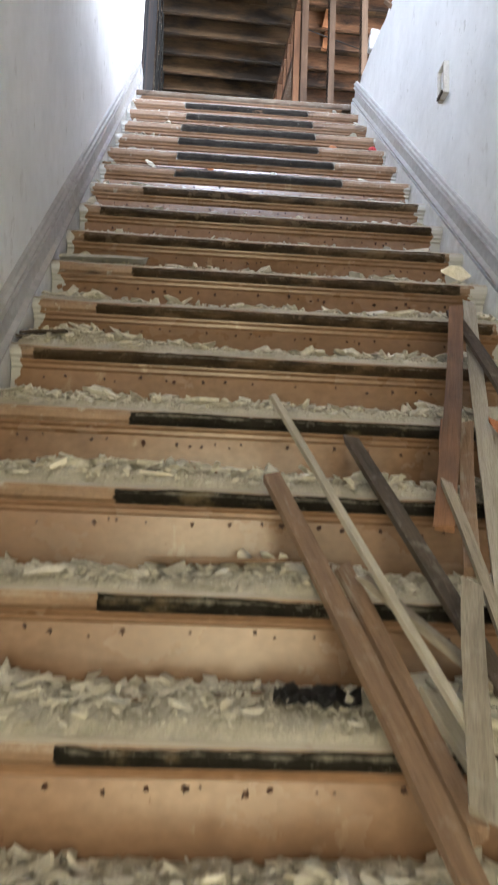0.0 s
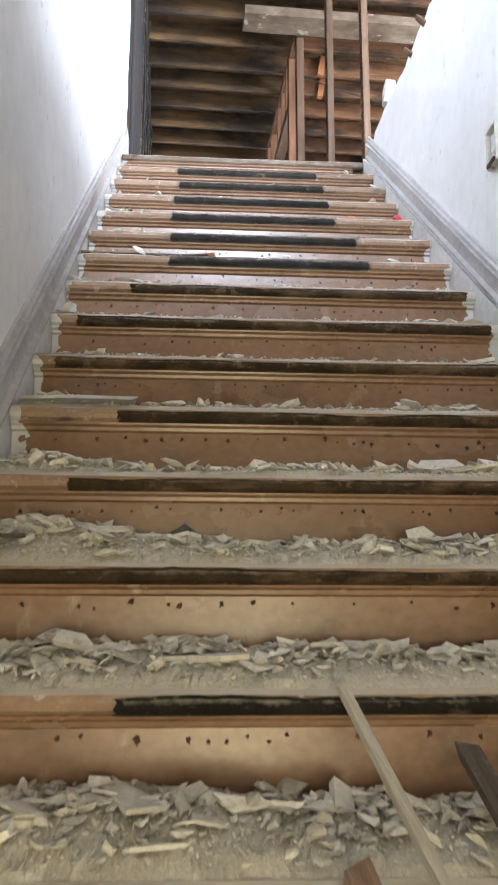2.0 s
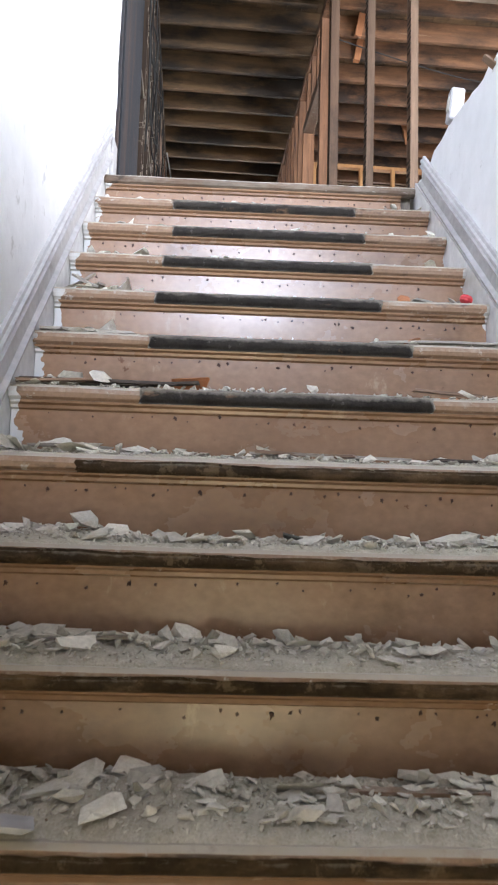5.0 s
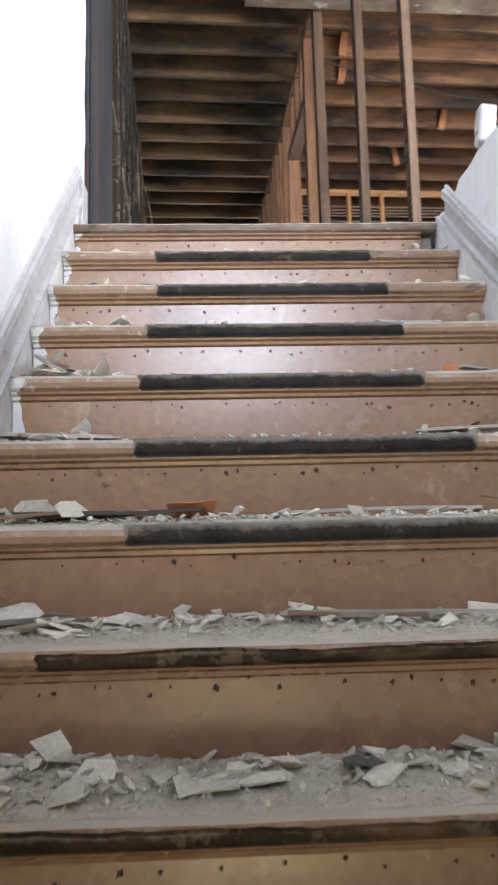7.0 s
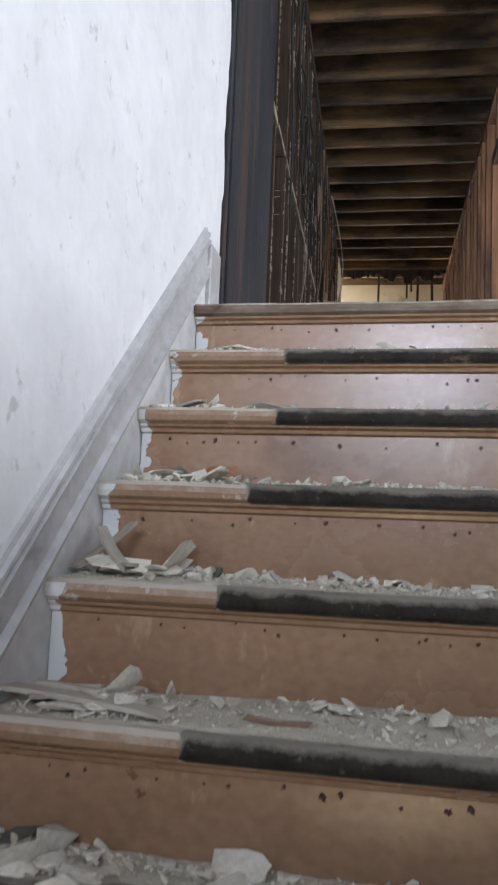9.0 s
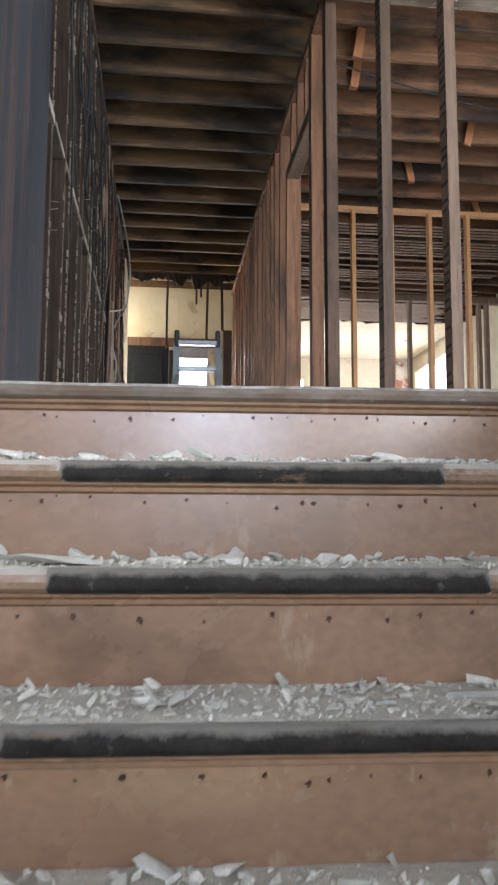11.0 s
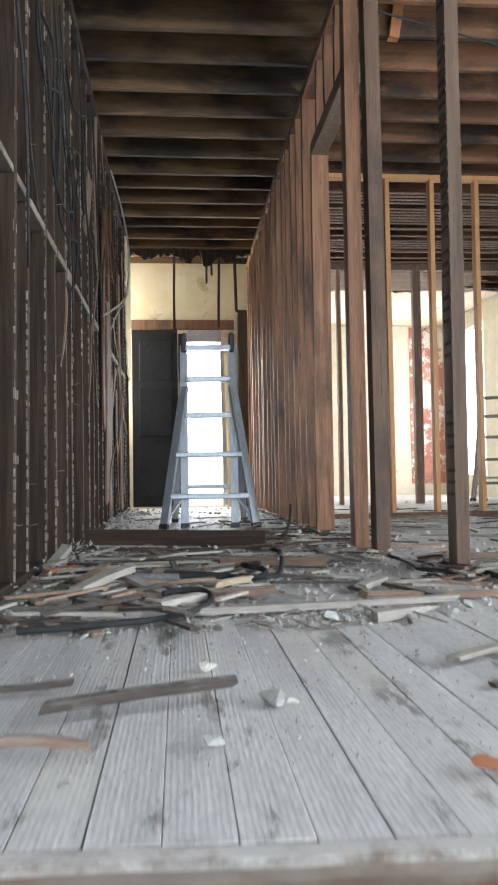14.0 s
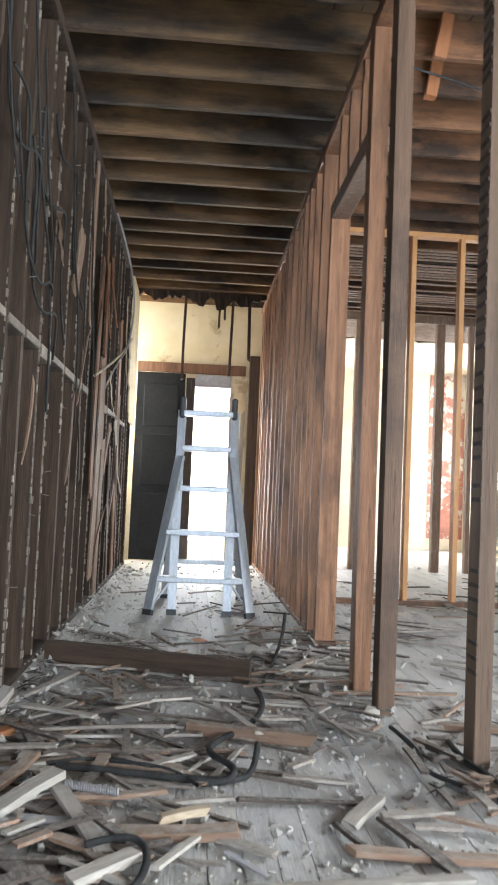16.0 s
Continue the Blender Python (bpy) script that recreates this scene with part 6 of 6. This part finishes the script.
for j, (a, b, w, t, mt, lab) in enumerate((
    ((-0.33, 6.19, 4.425), (0.755, 6.37, 4.42), 0.036, 0.018, M_LATH_PALE, "long pale dusty batten"),
    ((0.52, 6.64, 4.412), (0.63, 6.86, 4.42), 0.044, 0.020, M_LATH_PALE, "pale splintered wood block"),
    ((0.497, 6.50, 4.415), (0.93, 6.49, 4.42), 0.040, 0.016, M_LATH, "brown flat lath"),
    ((0.62, 6.71, 4.412), (0.725, 6.40, 4.418), 0.036, 0.012, M_LATH_DARK, "dark lath"),
    ((0.48, 6.66, 4.412), (0.56, 6.52, 4.418), 0.014, 0.012, M_LATH_DARK, "dark thin lath"),
    ((0.07, 7.44, 4.43), (0.50, 7.295, 4.43), 0.048, 0.040, M_LATH, "brown sawn batten end"),
    ((-0.07, 6.53, 4.425), (0.23, 6.585, 4.43), 0.060, 0.022, M_LATH, "broken brown board"),
    ((0.04, 6.60, 4.44), (0.15, 6.62, 4.45), 0.030, 0.020, M_TWIG, "orange-brown splintered block"),
    ((0.196, 6.51, 4.41), (0.292, 6.38, 4.41), 0.016, 0.006, M_SKIRT, "narrow white strip"),
    ((-0.40, 6.54, 4.44), (-0.245, 6.79, 4.475), 0.050, 0.022, M_LATH_PALE, "pale splintered board"),
    ((-0.31, 6.86, 4.455), (-0.075, 6.43, 4.43), 0.042, 0.014, M_LATH_GREY, "grey lath"),
    ((-0.42, 6.64, 4.425), (-0.19, 6.60, 4.425), 0.045, 0.012, M_SKIRT, "white painted board scrap"),
    ((-0.13, 6.29, 4.425), (0.01, 6.42, 4.44), 0.045, 0.020, M_LATH_PALE, "pale torn wood scrap"),
    ((-0.20, 6.72, 4.44), (0.03, 6.80, 4.44), 0.030, 0.012, M_LATH, "brown lath"),
    ((-0.36, 6.45, 4.43), (-0.22, 6.30, 4.425), 0.050, 0.014, M_LATH_DARK, "dark broken board"),
    ((-0.42, 6.72, 4.45), (-0.36, 6.95, 4.47), 0.036, 0.014, M_LATH, "brown lath"),
    ((-0.35, 7.10, 4.43), (0.12, 7.16, 4.425), 0.022, 0.010, M_LATH_DARK, "long dark lath"),
    ((-0.50, 7.30, 4.43), (0.02, 7.42, 4.425), 0.018, 0.010, M_LATH_GREY, "long grey lath"),
    ((-0.30, 7.62, 4.42), (0.22, 7.50, 4.425), 0.016, 0.010, M_LATH_DARK, "long dark lath"),
    ((-0.60, 7.75, 4.43), (-0.45, 8.15, 4.44), 0.030, 0.012, M_LATH_GREY, "grey lath"),
    ((-0.66, 7.50, 4.42), (-0.62, 7.62, 4.49), 0.050, 0.024, M_LATH_PALE, "pale splintered board end"),
    ((-0.66, 7.40, 4.42), (-0.62, 7.52, 4.44), 0.045, 0.018, M_LATH_PALE, "pale split board end"),
    ((-0.62, 7.20, 4.42), (-0.50, 7.34, 4.44), 0.045, 0.020, M_CLEAT, "orange-brown splintered board end"),
    ((0.55, 7.62, 4.42), (0.74, 7.40, 4.42), 0.040, 0.012, M_LATH_GREY, "grey lath"),
    ((0.34, 8.05, 4.42), (0.72, 7.80, 4.43), 0.034, 0.012, M_LATH_GREY, "grey lath"),
    ((0.40, 8.55, 4.42), (0.80, 8.40, 4.44), 0.030, 0.012, M_LATH_DARK, "dark lath"),
    ((0.45, 8.30, 4.42), (0.62, 8.60, 4.44), 0.040, 0.014, M_LATH_PALE, "pale lath"),
    ((-0.25, 5.33, 4.422), (0.07, 5.44, 4.425), 0.026, 0.016, M_LATH_DARK, "dark crooked lath"),
    ((-0.28, 5.16, 4.418), (-0.15, 5.16, 4.42), 0.018, 0.014, M_LATH, "short brown lath"),
    ((-0.40, 5.46, 4.418), (-0.22, 5.52, 4.42), 0.020, 0.010, M_LATH_DARK, "dark lath"),
    ((0.53, 5.45, 4.41), (0.98, 5.62, 4.416), 0.018, 0.010, M_LATH_DARK, "thin dark stick"),
    ((0.52, 5.62, 4.41), (0.72, 5.80, 4.416), 0.030, 0.010, M_LATH_GREY, "grey lath"),
    ((1.0, 7.6, 4.42), (1.6, 7.55, 4.42), 0.06, 0.02, M_LATH, "brown board end"))):
    board_thing("floor_batten", a, b, w, t, mt, 1200 + j, lab + " on the grey floorboards", "batten", ragged=0.015)
# a wedge split to a point
bm = bmesh.new()
for k, (z, hw, ht) in enumerate(((0.0, 0.021, 0.013), (0.02, 0.024, 0.014), (0.10, 0.018, 0.011), (0.16, 0.011, 0.008), (0.225, 0.002, 0.002))):
    ring = [bm.verts.new((sx * hw + 0.004 * math.sin(3 * k), sy * ht, z + 0.006 * sx * (k == 0))) for sx, sy in ((-1, -1), (1, -1), (1, 1), (-1, 1))]
    if k:
        for q in range(4):
            bm.faces.new((last[q], last[(q + 1) % 4], ring[(q + 1) % 4], ring[q]))
    else:
        bm.faces.new(ring[::-1])
    last = ring
bm.faces.new(last)
ob = part("wood_wedge", bm, M_LATH_PALE)
ob.matrix_world = between((0.455, 6.12, 4.414), (0.65, 6.225, 4.418))
tagged(ob, "fresh-split pale wood wedge tapering to a point", "wood wedge")
# stones and flakes on the landing
MORTAR = [lump_mesh(q, M_GRIT) for q in chunk_shapes(6, 49, 0.6)]
for nm, x, y, size, mesh, lab in (("plaster_lump", 0.13, 5.40, 0.055, MORTAR[0], "grey mortar lump on the landing boards"), ("plaster_lump", 0.165, 5.39, 0.026, BIG[5], "white plaster lump on the landing boards"), ("plaster_lump", 0.03, 5.19, 0.028, MORTAR[1], "small grey lump on the landing boards"), ("plaster_lump", 0.02, 5.64, 0.035, BIG[1], "white plaster lump on the landing boards"), ("plaster_lump", -0.16, 5.05, 0.018, MORTAR[2], "small plaster lump on the landing boards"), ("brown_flake", 0.39, 5.06, 0.055, BROWN[1], "orange wood chip on the landing boards"), ("brick_shard", 0.885, 6.95, 0.085, DARKS[1], "grey mortar slab on the floorboards"), ("plaster_lump", -0.01, 6.16, 0.026, MORTAR[3], "white plaster lump by the batten"), ("brown_flake", 0.05, 9.1, 0.10, BROWN[2], "orange-brown board scrap in the debris"), ("plaster_lump", 0.75, 7.72, 0.09, BIG[6], "white plaster lump by the post")):
    ob = new(nm, mesh)
    ob.matrix_world = pose(x, y, 4.402 + size * 0.16, 8, 5, x * 900) @ Matrix.Diagonal((size * 1.2, size, size, 1))
    tagged(ob, lab, "debris lump")
board_thing("floor_beam", (-0.67, 8.50, 4.455), (0.31, 8.20, 4.455), 0.045, 0.100, M_SOOT, 1300, "dark heavy beam lying across the corridor floor", "beam", ragged=0.004, bend=0.002)
tube([(0.33, 8.02, 4.42), (0.36, 7.75, 4.44), (0.30, 7.5, 4.42), (0.16, 7.25, 4.43), (0.14, 7.08, 4.45), (0.24, 6.98, 4.44), (0.20, 6.90, 4.42), (0.05, 6.92, 4.43), (-0.3, 6.98, 4.43)], 0.011, M_CABLE, "floor_cable", "thick black cable snaking over the debris", "cable")
tube([(0.30, 7.12, 4.47), (0.29, 7.0, 4.42), (0.22, 6.92, 4.42), (0.08, 6.95, 4.42)], 0.010, M_CABLE, "floor_cable", "short curl of black cable on the floor", "cable")
tube([(-0.12, 6.44, 4.44), (-0.03, 6.49, 4.45), (0.03, 6.42, 4.44), (0.02, 6.28, 4.43), (-0.05, 6.17, 4.42), (-0.2, 6.06, 4.42), (-0.45, 6.00, 4.42)], 0.009, M_CABLE, "flexible_conduit", "dark flexible conduit looped on the floorboards", "conduit")
tube([(0.98, 7.38, 4.42), (0.97, 7.2, 4.42), (1.02, 6.95, 4.43), (1.03, 6.7, 4.42), (1.25, 6.3, 4.42)], 0.010, M_CABLE, "floor_cable", "black cable by the standing studs", "cable")
coil = [(-0.235 + 0.00095 * k, 6.775 - 0.0003 * k + 0.011 * math.cos(k * 0.9), 4.452 + 0.011 * math.sin(k * 0.9)) for k in range(160)]
tube(coil, 0.0028, M_FLEX, "conduit_end", "short ribbed grey conduit end in the debris", "conduit")
tube([(-0.40, 6.95, 4.43), (-0.25, 7.06, 4.43), (-0.10, 7.02, 4.435), (0.06, 6.98, 4.43), (0.12, 6.86, 4.43)], 0.006, M_CABLE, "floor_cable", "thin black cable among the laths", "cable")
tube([(0.36, 8.1, 4.42), (0.43, 8.5, 4.43), (0.50, 8.8, 4.52), (0.52, 9.0, 4.60)], 0.009, M_CABLE, "floor_cable", "black cable end rising from the debris", "cable")
tube([(0.80, 7.5, 4.43), (0.86, 7.25, 4.42), (0.80, 7.05, 4.42), (0.92, 6.90, 4.43)], 0.008, M_CABLE, "floor_cable", "black cable by the standing studs", "cable")
spots = []
for _ in range(6500):
    v = 5.1 + abs(r.gauss(0, 1)) * 3.0
    u = r.uniform(-0.57, 1.0) if r.random() < 0.65 else r.uniform(0.9, 4.2)
    if v > 13.9 and u < 1.0:
        continue
    s = min(0.05, 0.003 + r.expovariate(1 / 0.0075)) * (0.35 if v < 6.1 else 1)
    p = UP @ Vector((u, v, 4.398))
    spots.append((*p, s, 0.8))
tagged(scatter_mesh("floor_rubble", spots, CHUNKS, M_GRIT, 5), "plaster crumbs strewn over the grey floorboards", "rubble", kind="stuff")
chips = []
for _ in range(1900):
    v = 6.0 + abs(r.gauss(0, 1)) * 2.6
    u = r.uniform(-0.57, 0.86) if r.random() < 0.75 else r.uniform(1.0, 4.0)
    if noise.noise((u * 2.0, v * 1.7, 4)) < 0.10 + 0.25 * (v < 7.2 and u > 0.1):
        continue
    if v > 13.9 and u < 1.0:
        continue
    chips.append((*(UP @ Vector((u, v, 4.40))), r.uniform(0.010, 0.065), 0.25))
tagged(scatter_mesh("wood_chips", chips, SPLINTERS, M_LATH_GREY, 6), "grey-brown wood chips in the floor debris", "rubble", kind="stuff")
for _ in range(110):
    floor_lath(r.uniform(1.05, 4.3), r.uniform(6.6, 13.5), r.uniform(0.1, 0.7), r.uniform(0.012, 0.05), r.gauss(80, 50), r.choice(("brown", "grey", "grey", "dark", "dark", "pale")), r.uniform(0, 0.02), r.uniform(-2, 2))
for kind, mt in (("brown", M_LATH), ("grey", M_LATH_GREY), ("pale", M_LATH_PALE), ("dark", M_LATH_DARK)):
    joined("lath_litter", LATH_REST[kind], mt, kind + " lath litter strewn over the upper floor", "lath litter")
for _ in range(34):
    floor_lath(r.gauss(1.02, 0.10), r.gauss(7.0, 0.28), r.uniform(0.06, 0.26), r.uniform(0.014, 0.03), r.uniform(0, 180), r.choice(("dark", "dark", "brown", "grey")), r.uniform(0.0, 0.04), r.uniform(-8, 8))
grit = []
for _ in range(3200):
    u, v = r.uniform(-0.55, 0.6), 6.05 + abs(r.gauss(0, 1.3))
    if v > 9.5 or noise.noise((u * 3, v * 2.2, 21)) < -0.12:
        continue
    grit.append((*(UP @ Vector((u, v, 4.398))), r.uniform(0.003, 0.013), 0.8))
tagged(scatter_mesh("floor_grit", grit, CHUNKS, M_RUBBLE, 15), "pale plaster grit between the laths", "rubble", kind="stuff")
heap = []
for _ in range(1000):
    side_pick = r.random()
    if side_pick < 0.45:
        u, v = -0.57 + abs(r.gauss(0, 0.12)), r.uniform(6.0, 13.0)
        top = max(0.0, 0.06 - 0.25 * (u + 0.57))
    elif side_pick < 0.75:
        u, v = 0.90 + r.gauss(0, 0.14), r.uniform(7.5, 13.0)
        top = 0.03
    else:
        u, v = r.uniform(1.1, 4.4), r.uniform(6.8, 14.5)
        top = 0.02
    heap.append((*(UP @ Vector((u, v, 4.398 + r.uniform(0, top)))), min(0.034 if v < 9 else 0.06, 0.008 + r.expovariate(1 / 0.010)), 0.7))
tagged(scatter_mesh("wall_rubble", heap, CHUNKS, M_GRIT, 12), "plaster rubble gathered along the stripped walls", "rubble", kind="stuff")
dark = []
for _ in range(1600):
    u, v = (-0.55 + abs(r.gauss(0, 0.35)), r.uniform(6.2, 9.5)) if r.random() < 0.6 else (r.gauss(1.0, 0.3), r.uniform(6.6, 8.2))
    if noise.noise((u * 2.4, v * 2.0, 11)) < 0.12:
        continue
    dark.append((*(UP @ Vector((u, v, 4.400))), r.uniform(0.012, 0.05), 0.3))
tagged(scatter_mesh("dark_scraps", dark, SPLINTERS, M_LATH_DARK, 13), "dark scraps of wood and felt in the debris", "rubble", kind="stuff")
# heaps at the corridor end
spots = []
for _ in range(150):
    u, v = r.uniform(-0.55, 0.9), r.uniform(12.2, 13.95)
    spots.append((*(UP @ Vector((u, v, 4.398))), r.uniform(0.012, 0.05), 0.5))
tagged(scatter_mesh("end_rubble", spots, CHUNKS, M_GRIT, 9), "pale rubble heaped before the end doorway", "rubble", kind="stuff")

# ---- brick courses on the side wall (the joined rest of the wall's pieces) ----
side = bpy.data.objects["wall_side"]
BRICK = mesh_of(box(-0.004, 0.004, 0.004, 0.204, 0.004, 0.062, 0.002), M_BRICK)
n = 0
z = 4.42
row = 0
while z < 7.4 and n < 300:
    v = 13.0 + (0.1 if row % 2 else 0)
    while v < 13.79:
        ob = part("brick", BRICK, M_BRICK, side)
        ob.matrix_local = pose(4.847, v, z)
        v += 0.21
        n += 1
    z += 0.068
    row += 1
